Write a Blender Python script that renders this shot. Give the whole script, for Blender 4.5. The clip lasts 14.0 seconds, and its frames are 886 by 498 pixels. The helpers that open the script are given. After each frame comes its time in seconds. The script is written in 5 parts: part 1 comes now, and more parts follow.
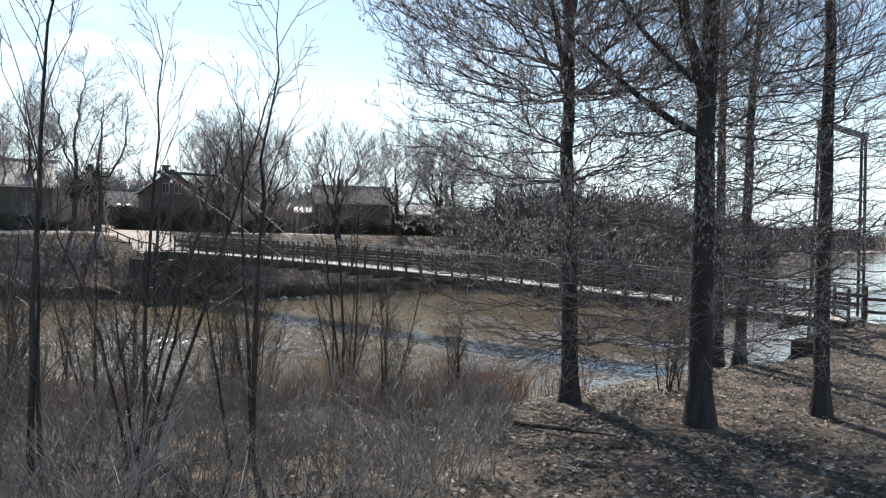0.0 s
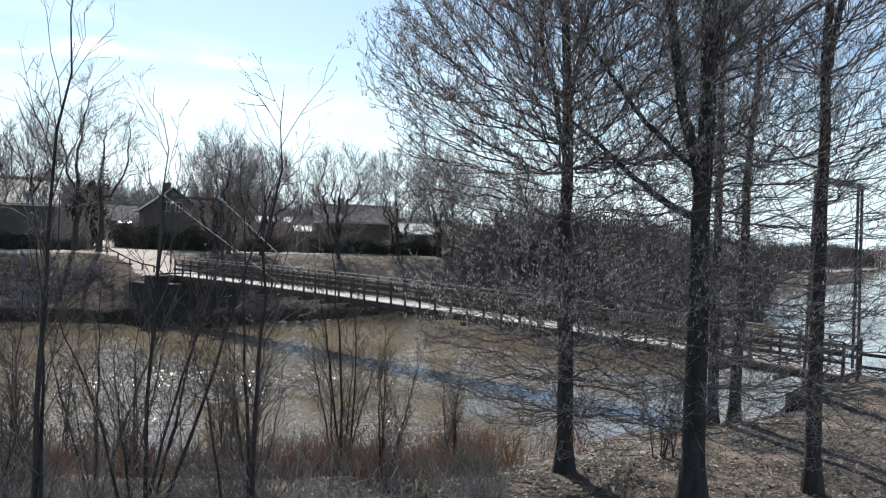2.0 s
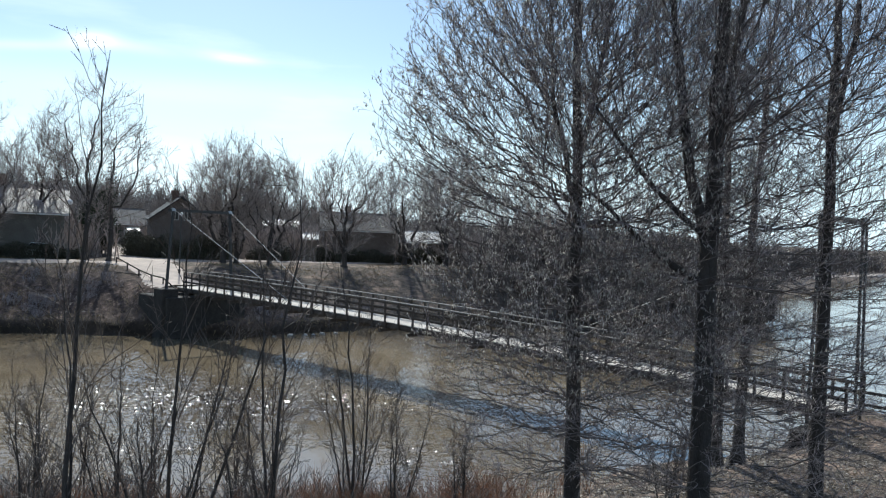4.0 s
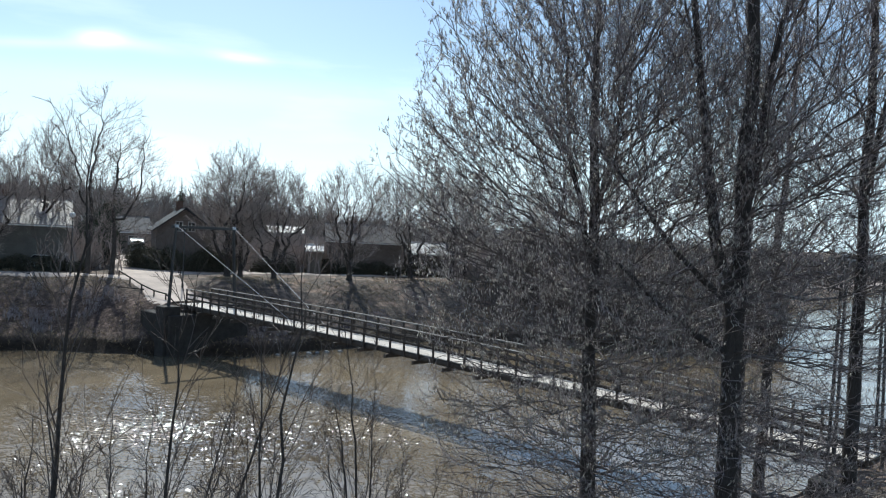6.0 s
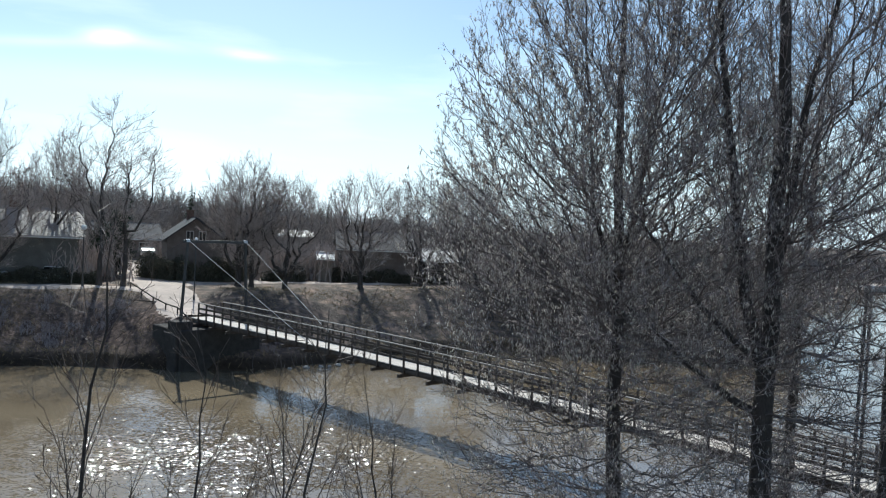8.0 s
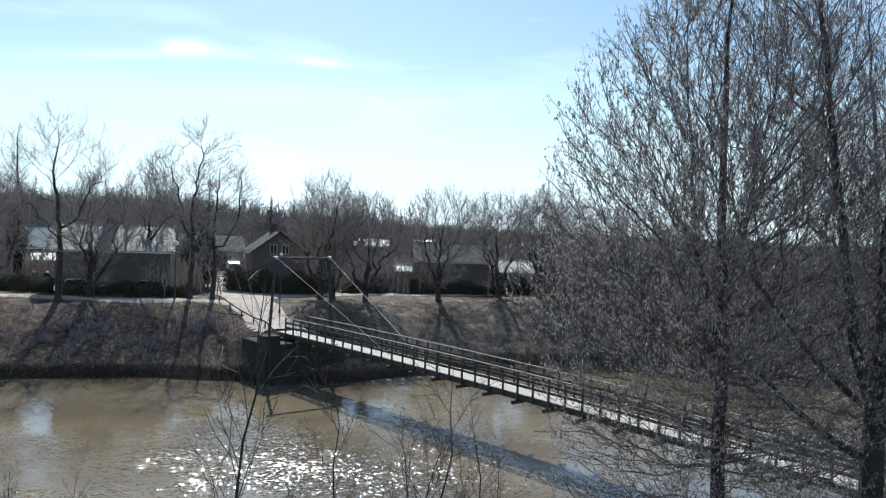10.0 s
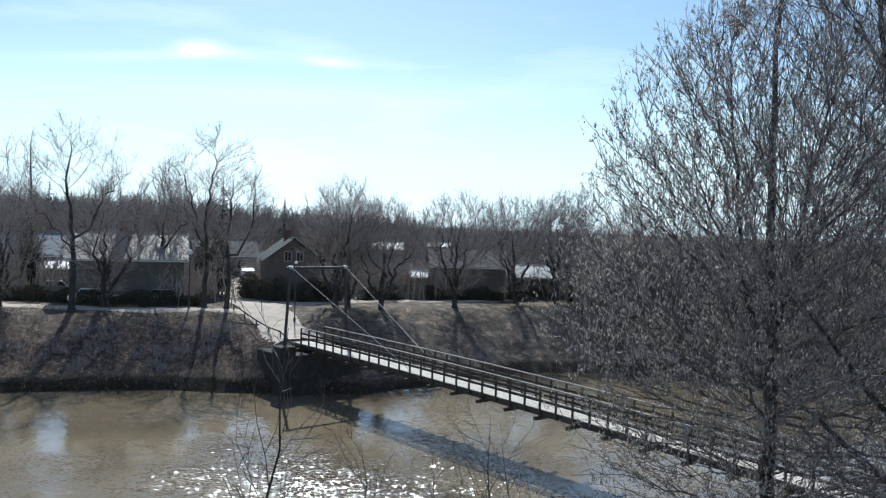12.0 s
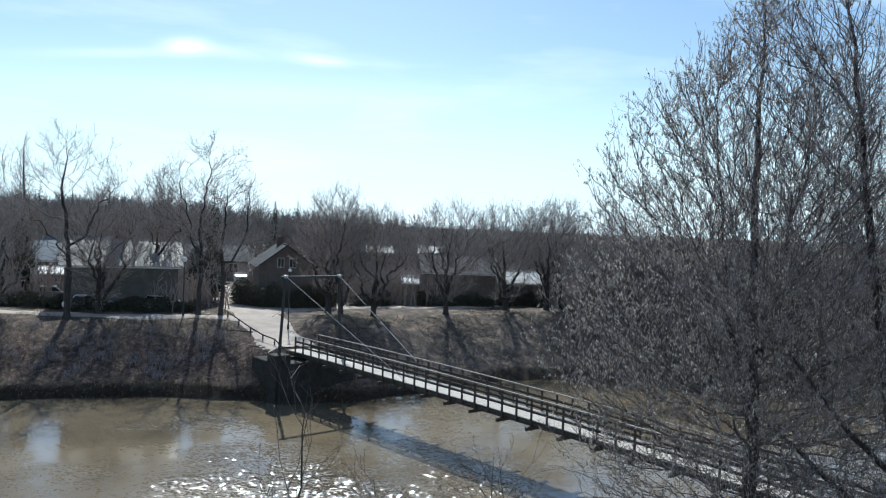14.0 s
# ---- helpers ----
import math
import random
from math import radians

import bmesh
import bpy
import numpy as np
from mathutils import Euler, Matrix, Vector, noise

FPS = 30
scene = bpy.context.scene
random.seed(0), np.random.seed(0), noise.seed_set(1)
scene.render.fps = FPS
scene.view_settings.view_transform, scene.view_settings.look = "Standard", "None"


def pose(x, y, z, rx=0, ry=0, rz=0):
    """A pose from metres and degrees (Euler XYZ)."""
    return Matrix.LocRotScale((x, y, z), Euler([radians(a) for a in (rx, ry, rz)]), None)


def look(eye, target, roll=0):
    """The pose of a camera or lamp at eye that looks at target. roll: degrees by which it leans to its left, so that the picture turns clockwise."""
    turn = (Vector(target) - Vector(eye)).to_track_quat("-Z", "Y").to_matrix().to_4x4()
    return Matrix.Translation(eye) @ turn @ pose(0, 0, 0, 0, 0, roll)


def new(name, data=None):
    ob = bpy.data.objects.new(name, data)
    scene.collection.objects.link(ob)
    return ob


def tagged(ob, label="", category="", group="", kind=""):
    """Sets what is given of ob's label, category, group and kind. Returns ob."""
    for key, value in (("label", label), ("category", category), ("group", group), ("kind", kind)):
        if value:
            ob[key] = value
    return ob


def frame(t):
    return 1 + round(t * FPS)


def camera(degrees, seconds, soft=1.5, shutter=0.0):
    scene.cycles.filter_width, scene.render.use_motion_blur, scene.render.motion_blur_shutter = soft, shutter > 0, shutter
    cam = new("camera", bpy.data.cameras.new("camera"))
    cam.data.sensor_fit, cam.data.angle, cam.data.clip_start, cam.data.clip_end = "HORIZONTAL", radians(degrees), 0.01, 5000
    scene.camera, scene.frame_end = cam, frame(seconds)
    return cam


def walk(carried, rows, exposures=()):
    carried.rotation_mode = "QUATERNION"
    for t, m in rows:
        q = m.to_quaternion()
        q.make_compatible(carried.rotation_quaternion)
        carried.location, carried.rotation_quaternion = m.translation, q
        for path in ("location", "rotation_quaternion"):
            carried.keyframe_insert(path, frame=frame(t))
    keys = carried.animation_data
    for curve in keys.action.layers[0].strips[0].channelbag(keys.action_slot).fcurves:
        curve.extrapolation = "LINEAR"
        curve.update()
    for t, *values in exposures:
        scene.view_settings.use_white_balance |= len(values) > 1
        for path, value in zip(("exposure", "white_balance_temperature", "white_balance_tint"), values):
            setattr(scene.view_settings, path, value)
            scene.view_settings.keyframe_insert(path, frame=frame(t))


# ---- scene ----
cam = camera(57.0, 14.0, 1.2)

PATH = [
    (0, (0.002, 0.000, 8.077), (0.0015, 19.9932, 7.5468), 1.15),
    (0.5, (-0.091, 0.129, 8.463), (0.0643, 20.1233, 8.0006), 1.36),
    (1, (-0.040, 0.122, 8.869), (0.0901, 20.1170, 8.4598), 1.53),
    (1.5, (-0.034, -0.101, 9.215), (-0.0142, 19.8950, 8.8257), 1.75),
    (2, (-0.015, -0.227, 9.610), (-0.0115, 19.7694, 9.2497), 1.92),
    (2.5, (-0.114, -0.596, 10.030), (-0.1417, 19.4002, 9.6206), 2.04),
    (3, (-0.161, -0.763, 10.380), (-0.2686, 19.2319, 9.9397), 2.16),
    (5.5, (-0.377, 0.044, 12.001), (-0.4448, 20.0393, 11.5712), 2.81),
    (6, (-0.395, 0.364, 12.339), (-0.6355, 20.3576, 11.9110), 2.91),
    (6.5, (-0.373, 0.491, 12.548), (-0.6866, 20.4844, 12.1310), 2.77),
    (7, (-0.485, 0.701, 12.871), (-0.8882, 20.6920, 12.4259), 2.74),
    (7.5, (-0.573, 0.798, 13.235), (-0.9850, 20.7878, 12.7497), 2.62),
    (8, (-0.762, 0.729, 13.574), (-1.1996, 20.7170, 13.0504), 2.71),
    (8.5, (-1.091, 0.394, 13.824), (-1.7908, 20.3745, 13.2687), 2.38),
    (9, (-1.436, -0.095, 14.060), (-3.0375, 19.8343, 13.5469), 2.72),
    (11.5, (-1.846, 0.486, 15.055), (-4.1771, 20.3424, 14.5071), 2.07),
    (12, (-2.144, 1.035, 15.187), (-4.5668, 20.8793, 14.6291), 1.90),
    (12.5, (-2.344, 1.195, 15.335), (-4.6550, 21.0530, 14.7866), 2.19),
    (13, (-2.447, 1.040, 15.492), (-4.6274, 20.9135, 14.9414), 2.01),
    (13.5, (-2.448, 0.616, 15.729), (-4.5463, 20.4972, 15.1601), 1.96),
    (14, (-2.378, -0.023, 16.049), (-4.5195, 19.8540, 15.4776), 2.17),
]
walk(cam, [(t, look(eye, target, roll)) for t, eye, target, roll in PATH],
     exposures=[(0, 0.7, 6300, 8), (0.6, 0.79, 6300, 8), (1.5, 0.78, 6250, 8), (2.0, 0.55, 6150, 7), (2.6, 0.40, 5950, 5), (8, 0.40, 5900, 4), (12, 0.36, 5750, 2), (14, 0.31, 5700, 2)])

WATER_Z = 2.3

# ---- world and sun ----
SUN_AZ = radians(-18)      # clockwise from +y, negative is left of it
SUN_EL = radians(41)
world = bpy.data.worlds.new("sky")
scene.world = world
world.use_nodes = True
wn, wl = world.node_tree.nodes, world.node_tree.links
wn.clear()
w_out = wn.new("ShaderNodeOutputWorld")
w_bg = wn.new("ShaderNodeBackground")
w_sky = wn.new("ShaderNodeTexSky")
w_sky.sky_type = "NISHITA"
w_sky.sun_disc = False
w_sky.sun_elevation = SUN_EL
w_sky.sun_rotation = SUN_AZ
w_sky.air_density = 1.0
w_sky.dust_density = 0.35
w_sky.ozone_density = 1.0
w_bg.inputs["Strength"].default_value = 0.092
w_tc = wn.new("ShaderNodeTexCoord")
w_sep = wn.new("ShaderNodeSeparateXYZ")
wl.new(w_tc.outputs["Generated"], w_sep.inputs[0])
# pale haze towards the horizon
w_low = wn.new("ShaderNodeMapRange")
w_low.inputs["From Min"].default_value, w_low.inputs["From Max"].default_value = 0.0, 0.22
w_low.inputs["To Min"].default_value, w_low.inputs["To Max"].default_value = 0.85, 0.0
w_low.interpolation_type = "SMOOTHSTEP"
wl.new(w_sep.outputs["Z"], w_low.inputs["Value"])
w_haze = wn.new("ShaderNodeMix")
w_haze.data_type = "RGBA"
w_haze.inputs[7].default_value = (8.3, 10.0, 11.0, 1)
wl.new(w_low.outputs["Result"], w_haze.inputs[0])
wl.new(w_sky.outputs["Color"], w_haze.inputs[6])
# thin streaks of high cloud
w_map = wn.new("ShaderNodeMapping")
w_map.inputs["Rotation"].default_value = (0, radians(7), 0)
w_map.inputs["Scale"].default_value = (2.2, 2.2, 13)
w_map.inputs["Location"].default_value = (0.35, 0.0, 0.9)
wl.new(w_tc.outputs["Generated"], w_map.inputs["Vector"])
w_cloud = wn.new("ShaderNodeTexNoise")
w_cloud.inputs["Scale"].default_value, w_cloud.inputs["Detail"].default_value = 1.5, 6
wl.new(w_map.outputs["Vector"], w_cloud.inputs["Vector"])
w_ramp = wn.new("ShaderNodeMapRange")
w_ramp.inputs["From Min"].default_value, w_ramp.inputs["From Max"].default_value = 0.53, 0.75
w_ramp.inputs["To Max"].default_value = 0.8
wl.new(w_cloud.outputs["Fac"], w_ramp.inputs["Value"])
w_wisp = wn.new("ShaderNodeMix")
w_wisp.data_type = "RGBA"
w_wisp.inputs[7].default_value = (11, 11.4, 11.6, 1)
w_az = wn.new("ShaderNodeMath")
w_az.operation = "ARCTAN2"
wl.new(w_sep.outputs["X"], w_az.inputs[0])
wl.new(w_sep.outputs["Y"], w_az.inputs[1])


def w_math(op, a, b):
    k = wn.new("ShaderNodeMath")
    k.operation = op
    for i, v in enumerate((a, b)):
        if isinstance(v, (int, float)):
            k.inputs[i].default_value = v
        else:
            wl.new(v, k.inputs[i])
    return k.outputs[0]


# long bands of cirrus: bearing, height, half length, half width, tilt, strength
w_total = w_math("MULTIPLY", w_ramp.outputs["Result"], 0.45)
for az, el, half, thin, tilt, power in ((-24.0, 11.1, 1.3, 0.5, 0.10, 1.1), (-28.0, 10.3, 5.0, 0.3, 0.12, 0.5), (-21.5, 11.0, 3.0, 0.4, -0.03, 0.3), (-15.2, 10.9, 1.8, 0.32, -0.03, 0.65), (-20, 8.5, 14, 1.0, 0.03, 0.3)):
    da = w_math("SUBTRACT", w_az.outputs[0], radians(az))
    dz = w_math("SUBTRACT", w_sep.outputs["Z"], math.sin(radians(el)))
    dz = w_math("SUBTRACT", dz, w_math("MULTIPLY", da, tilt))
    ea = w_math("POWER", w_math("ABSOLUTE", w_math("DIVIDE", da, radians(half)), 0), 2)
    ez = w_math("POWER", w_math("ABSOLUTE", w_math("DIVIDE", dz, radians(thin)), 0), 2)
    g = w_math("POWER", 2.718, w_math("MULTIPLY", w_math("ADD", ea, ez), -1))
    g = w_math("MULTIPLY", w_math("MULTIPLY", g, power), w_math("MULTIPLY", w_cloud.outputs["Fac"], 1.9))
    w_total = w_math("ADD", w_total, g)
wl.new(w_math("MINIMUM", w_total, 1.0), w_wisp.inputs[0])
wl.new(w_haze.outputs[2], w_wisp.inputs[6])
wl.new(w_wisp.outputs[2], w_bg.inputs["Color"])
wl.new(w_bg.outputs["Background"], w_out.inputs["Surface"])

sun_data = bpy.data.lights.new("sun", "SUN")
sun_data.energy = 4.3
sun_data.angle = radians(0.55)
sun_data.color = (1.0, 0.95, 0.86)
sun = new("sun", sun_data)
sun_dir = Vector((math.sin(SUN_AZ) * math.cos(SUN_EL), math.cos(SUN_AZ) * math.cos(SUN_EL), math.sin(SUN_EL)))
sun.matrix_world = look(sun_dir * 200, (0, 0, 0))


# ---- materials ----
def material(name, base, second=None, scale=4.0, rough=0.85, metal=0.0, bump=0.0, fine=None, spread=0.25, spec=0.3, axis=None, island=False):
    """Two-scale noise between two colours, with bump; axis stretches the grain."""
    m = bpy.data.materials.new(name)
    m.use_nodes = True
    n, l = m.node_tree.nodes, m.node_tree.links
    b = n["Principled BSDF"]
    b.inputs["Roughness"].default_value = rough
    b.inputs["Metallic"].default_value = metal
    b.inputs["Specular IOR Level"].default_value = spec
    second = second or tuple(c * 0.6 for c in base)
    tc = n.new("ShaderNodeTexCoord")
    mp = n.new("ShaderNodeMapping")
    if axis:
        mp.inputs["Scale"].default_value = axis
    l.new(tc.outputs["Object"], mp.inputs["Vector"])
    big = n.new("ShaderNodeTexNoise")
    big.inputs["Scale"].default_value = scale
    big.inputs["Detail"].default_value = 5
    l.new(mp.outputs["Vector"], big.inputs["Vector"])
    small = n.new("ShaderNodeTexNoise")
    small.inputs["Scale"].default_value = fine or scale * 9
    small.inputs["Detail"].default_value = 4
    l.new(mp.outputs["Vector"], small.inputs["Vector"])
    mix = n.new("ShaderNodeMix")
    mix.data_type = "FLOAT"
    mix.inputs[0].default_value = 0.45
    l.new(big.outputs["Fac"], mix.inputs[2])
    l.new(small.outputs["Fac"], mix.inputs[3])
    ramp = n.new("ShaderNodeValToRGB")
    ramp.color_ramp.elements[0].position = 0.5 - spread / 2
    ramp.color_ramp.elements[1].position = 0.5 + spread / 2
    ramp.color_ramp.elements[0].color = (*second, 1)
    ramp.color_ramp.elements[1].color = (*base, 1)
    l.new(mix.outputs[0], ramp.inputs["Fac"])
    colour = ramp.outputs["Color"]
    if island:
        geo = n.new("ShaderNodeNewGeometry")
        val = n.new("ShaderNodeMapRange")
        val.inputs["To Min"].default_value, val.inputs["To Max"].default_value = 0.6, 1.35
        l.new(geo.outputs["Random Per Island"], val.inputs["Value"])
        hsv = n.new("ShaderNodeHueSaturation")
        l.new(val.outputs["Result"], hsv.inputs["Value"])
        l.new(colour, hsv.inputs["Color"])
        colour = hsv.outputs["Color"]
    l.new(colour, b.inputs["Base Color"])
    if bump:
        bp = n.new("ShaderNodeBump")
        bp.inputs["Strength"].default_value = bump
        bp.inputs["Distance"].default_value = 0.05
        l.new(small.outputs["Fac"], bp.inputs["Height"])
        l.new(bp.outputs["Normal"], b.inputs["Normal"])
    return m


M_BARK = material("bark", (0.082, 0.072, 0.066), (0.034, 0.03, 0.027), 6, 0.9, bump=0.8, axis=(1, 1, 0.25))
M_LIMB = material("limb_bark", (0.2, 0.173, 0.166), (0.095, 0.082, 0.078), 5, 0.85, bump=0.4)
M_BARK_PALE = material("pale_bark", (0.16, 0.14, 0.12), (0.06, 0.05, 0.045), 5, 0.9, bump=0.6, axis=(1, 1, 0.3))
M_TWIG = material("twig", (0.40, 0.34, 0.33), (0.23, 0.194, 0.188), 2, 0.7, spec=0.4)
M_TWIG_RED = material("red_twig", (0.15, 0.118, 0.1), (0.08, 0.063, 0.054), 2, 0.7, spec=0.4)
M_CATKIN = material("catkin", (0.80, 0.77, 0.72), (0.52, 0.49, 0.45), 8, 0.7, island=True)
def let_light_through(m, share=0.5):
    """Thin matter: part of the light passes through to the other side."""
    n, l = m.node_tree.nodes, m.node_tree.links
    b, out = n["Principled BSDF"], n["Material Output"]
    tr, mx = n.new("ShaderNodeBsdfTranslucent"), n.new("ShaderNodeMixShader")
    l.new(b.inputs["Base Color"].links[0].from_socket, tr.inputs["Color"])
    mx.inputs[0].default_value = share
    l.new(b.outputs[0], mx.inputs[1])
    l.new(tr.outputs[0], mx.inputs[2])
    l.new(mx.outputs[0], out.inputs["Surface"])


let_light_through(M_CATKIN, 0.62)
M_FAR_TREE = material("far_wood", (0.46, 0.395, 0.36), (0.31, 0.262, 0.24), 0.5, 0.9)
M_FAR_FOREST = material("far_forest", (0.30, 0.262, 0.235), (0.19, 0.165, 0.147), 0.5, 0.9)
M_THICKET = material("thicket", (0.15, 0.128, 0.115), (0.09, 0.077, 0.069), 0.8, 0.9)
M_NEEDLE = material("needles", (0.06, 0.08, 0.05), (0.03, 0.042, 0.028), 3, 0.9)
M_HEDGE = material("hedge", (0.115, 0.11, 0.08), (0.06, 0.06, 0.045), 5, 0.9, island=True)
M_WOOD_GREY = material("weathered_wood", (0.34, 0.32, 0.29), (0.2, 0.18, 0.16), 3, 0.8, bump=0.3, axis=(1, 1, 1))
M_DECK = material("deck_plank", (0.64, 0.58, 0.52), (0.44, 0.4, 0.35), 4, 0.75, bump=0.3)
M_WOOD_DARK = material("dark_timber", (0.10, 0.082, 0.068), (0.045, 0.038, 0.033), 4, 0.85, bump=0.4)
M_STEEL = material("galvanised_steel", (0.5, 0.5, 0.5), (0.36, 0.36, 0.37), 8, 0.45, 0.9)
M_STEEL_DARK = material("painted_steel", (0.07, 0.07, 0.07), (0.045, 0.045, 0.045), 6, 0.5, 0.2)
# near black: the deep shade round the bridge footings is put into this colour
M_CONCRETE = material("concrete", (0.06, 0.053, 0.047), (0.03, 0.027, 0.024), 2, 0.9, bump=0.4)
M_ROOF_METAL = material("roof_sheet", (0.40, 0.38, 0.36), (0.25, 0.235, 0.22), 1.2, 0.5, 0.2, spec=0.5)
M_ROOF_WHITE = material("pale_roof", (0.66, 0.65, 0.63), (0.5, 0.49, 0.47), 1.5, 0.5, spec=0.5)
M_ROOF_DARK = material("dark_roof", (0.085, 0.085, 0.09), (0.05, 0.05, 0.053), 1.5, 0.92, spec=0.15)
M_ROOF_BLUE = material("blue_grey_roof", (0.2, 0.23, 0.27), (0.13, 0.15, 0.18), 1.5, 0.6)
M_WALL_GREY = material("grey_plaster", (0.17, 0.165, 0.15), (0.115, 0.11, 0.1), 1.2, 0.9)
M_WALL_BROWN = material("brown_boarding", (0.2, 0.168, 0.15), (0.135, 0.113, 0.1), 2, 0.85)
M_WALL_TAN = material("tan_boarding", (0.28, 0.24, 0.2), (0.19, 0.165, 0.14), 2, 0.85)
M_WHITE = material("white_paint", (0.8, 0.8, 0.78), (0.68, 0.68, 0.66), 3, 0.6)
M_FRAME = material("worn_white_paint", (0.5, 0.49, 0.46), (0.38, 0.37, 0.35), 3, 0.7)
M_BRICK = material("chimney_brick", (0.2, 0.13, 0.1), (0.12, 0.08, 0.06), 6, 0.9)
M_CAR_WHITE = material("car_paint_white", (0.75, 0.75, 0.76), (0.7, 0.7, 0.7), 3, 0.3, spec=0.6)
M_TYRE = material("tyre_rubber", (0.03, 0.03, 0.03), (0.02, 0.02, 0.02), 9, 0.9)
M_GLASS = material("window_glass", (0.03, 0.035, 0.04), (0.02, 0.022, 0.025), 3, 0.08, spec=0.7)
M_GRAVEL = material("gravel", (0.57, 0.48, 0.415), (0.40, 0.335, 0.29), 0.8, 0.95, bump=0.4, fine=14)
M_GRASS_BLADE = material("dry_grass", (0.38, 0.29, 0.165), (0.22, 0.16, 0.09), 1.5, 0.9, island=True)
M_REED = material("dry_reed", (0.40, 0.235, 0.145), (0.24, 0.14, 0.09), 1.5, 0.9, island=True)
M_SHOOT = material("pale_shoot", (0.37, 0.328, 0.285), (0.165, 0.146, 0.127), 1.2, 0.75, island=True)
M_ROOF_GREY = material("worn_grey_roof", (0.17, 0.16, 0.155), (0.1, 0.095, 0.09), 1.2, 0.85, spec=0.2)
M_LEAF = material("fallen_leaf", (0.36, 0.33, 0.29), (0.2, 0.17, 0.13), 3, 0.8, island=True)
M_GLOBE = material("opal_globe", (0.85, 0.85, 0.83), (0.8, 0.8, 0.78), 3, 0.25, spec=0.6)
M_STONE = material("stone", (0.4, 0.39, 0.37), (0.26, 0.25, 0.24), 3, 0.9, bump=0.5)


def ground_material():
    """Dry grass, bare earth and leaf litter, mixed by noise and by the slope of the sheet."""
    m = bpy.data.materials.new("ground")
    m.use_nodes = True
    n, l = m.node_tree.nodes, m.node_tree.links
    b = n["Principled BSDF"]
    b.inputs["Roughness"].default_value = 0.95
    b.inputs["Specular IOR Level"].default_value = 0.15
    tc = n.new("ShaderNodeTexCoord")

    def noise_tex(scale, detail=6, rough=0.6):
        t = n.new("ShaderNodeTexNoise")
        t.inputs["Scale"].default_value, t.inputs["Detail"].default_value, t.inputs["Roughness"].default_value = scale, detail, rough
        l.new(tc.outputs["Object"], t.inputs["Vector"])
        return t.outputs["Fac"]

    def ramp(fac, stops):
        r = n.new("ShaderNodeValToRGB")
        while len(r.color_ramp.elements) < len(stops):
            r.color_ramp.elements.new(0.5)
        for e, (p, c) in zip(r.color_ramp.elements, stops):
            e.position, e.color = p, (*c, 1)
        l.new(fac, r.inputs["Fac"])
        return r.outputs["Color"]

    def mix(fac, a, c):
        x = n.new("ShaderNodeMix")
        x.data_type = "RGBA"
        l.new(fac, x.inputs[0])
        l.new(a, x.inputs[6])
        l.new(c, x.inputs[7])
        return x.outputs[2]

    grass = ramp(noise_tex(0.35), [(0.3, (0.175, 0.125, 0.105)), (0.5, (0.325, 0.24, 0.19)), (0.7, (0.49, 0.352, 0.262))])
    litter = ramp(noise_tex(9.0, 8, 0.75), [(0.40, (0.045, 0.037, 0.031)), (0.54, (0.135, 0.112, 0.092)), (0.66, (0.36, 0.33, 0.30))])
    mask = ramp(noise_tex(0.9, 5), [(0.33, (0, 0, 0)), (0.52, (1, 1, 1))])
    col = mix(mask, grass, litter)
    earth = ramp(noise_tex(2.5, 8, 0.7), [(0.36, (0.037, 0.024, 0.02)), (0.53, (0.112, 0.077, 0.063)), (0.68, (0.36, 0.255, 0.21))])
    at = n.new("ShaderNodeAttribute")
    at.attribute_name = "earth"
    col = mix(at.outputs["Fac"], col, earth)
    wood = ramp(noise_tex(0.08, 6), [(0.35, (0.099, 0.075, 0.057)), (0.7, (0.187, 0.142, 0.106))])
    at2 = n.new("ShaderNodeAttribute")
    at2.attribute_name = "wood"
    col = mix(at2.outputs["Fac"], col, wood)
    # dark brown for the waterline: shade under the bank edge put into the colour
    shore_dark = ramp(noise_tex(3.0, 6), [(0.35, (0.024, 0.018, 0.012)), (0.7, (0.066, 0.047, 0.032))])
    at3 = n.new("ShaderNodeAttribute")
    at3.attribute_name = "shore_shade"
    col = mix(at3.outputs["Fac"], col, shore_dark)
    l.new(col, b.inputs["Base Color"])
    bp = n.new("ShaderNodeBump")
    bp.inputs["Strength"].default_value, bp.inputs["Distance"].default_value = 0.9, 0.2
    l.new(noise_tex(3.5, 8, 0.75), bp.inputs["Height"])
    l.new(bp.outputs["Normal"], b.inputs["Normal"])
    return m


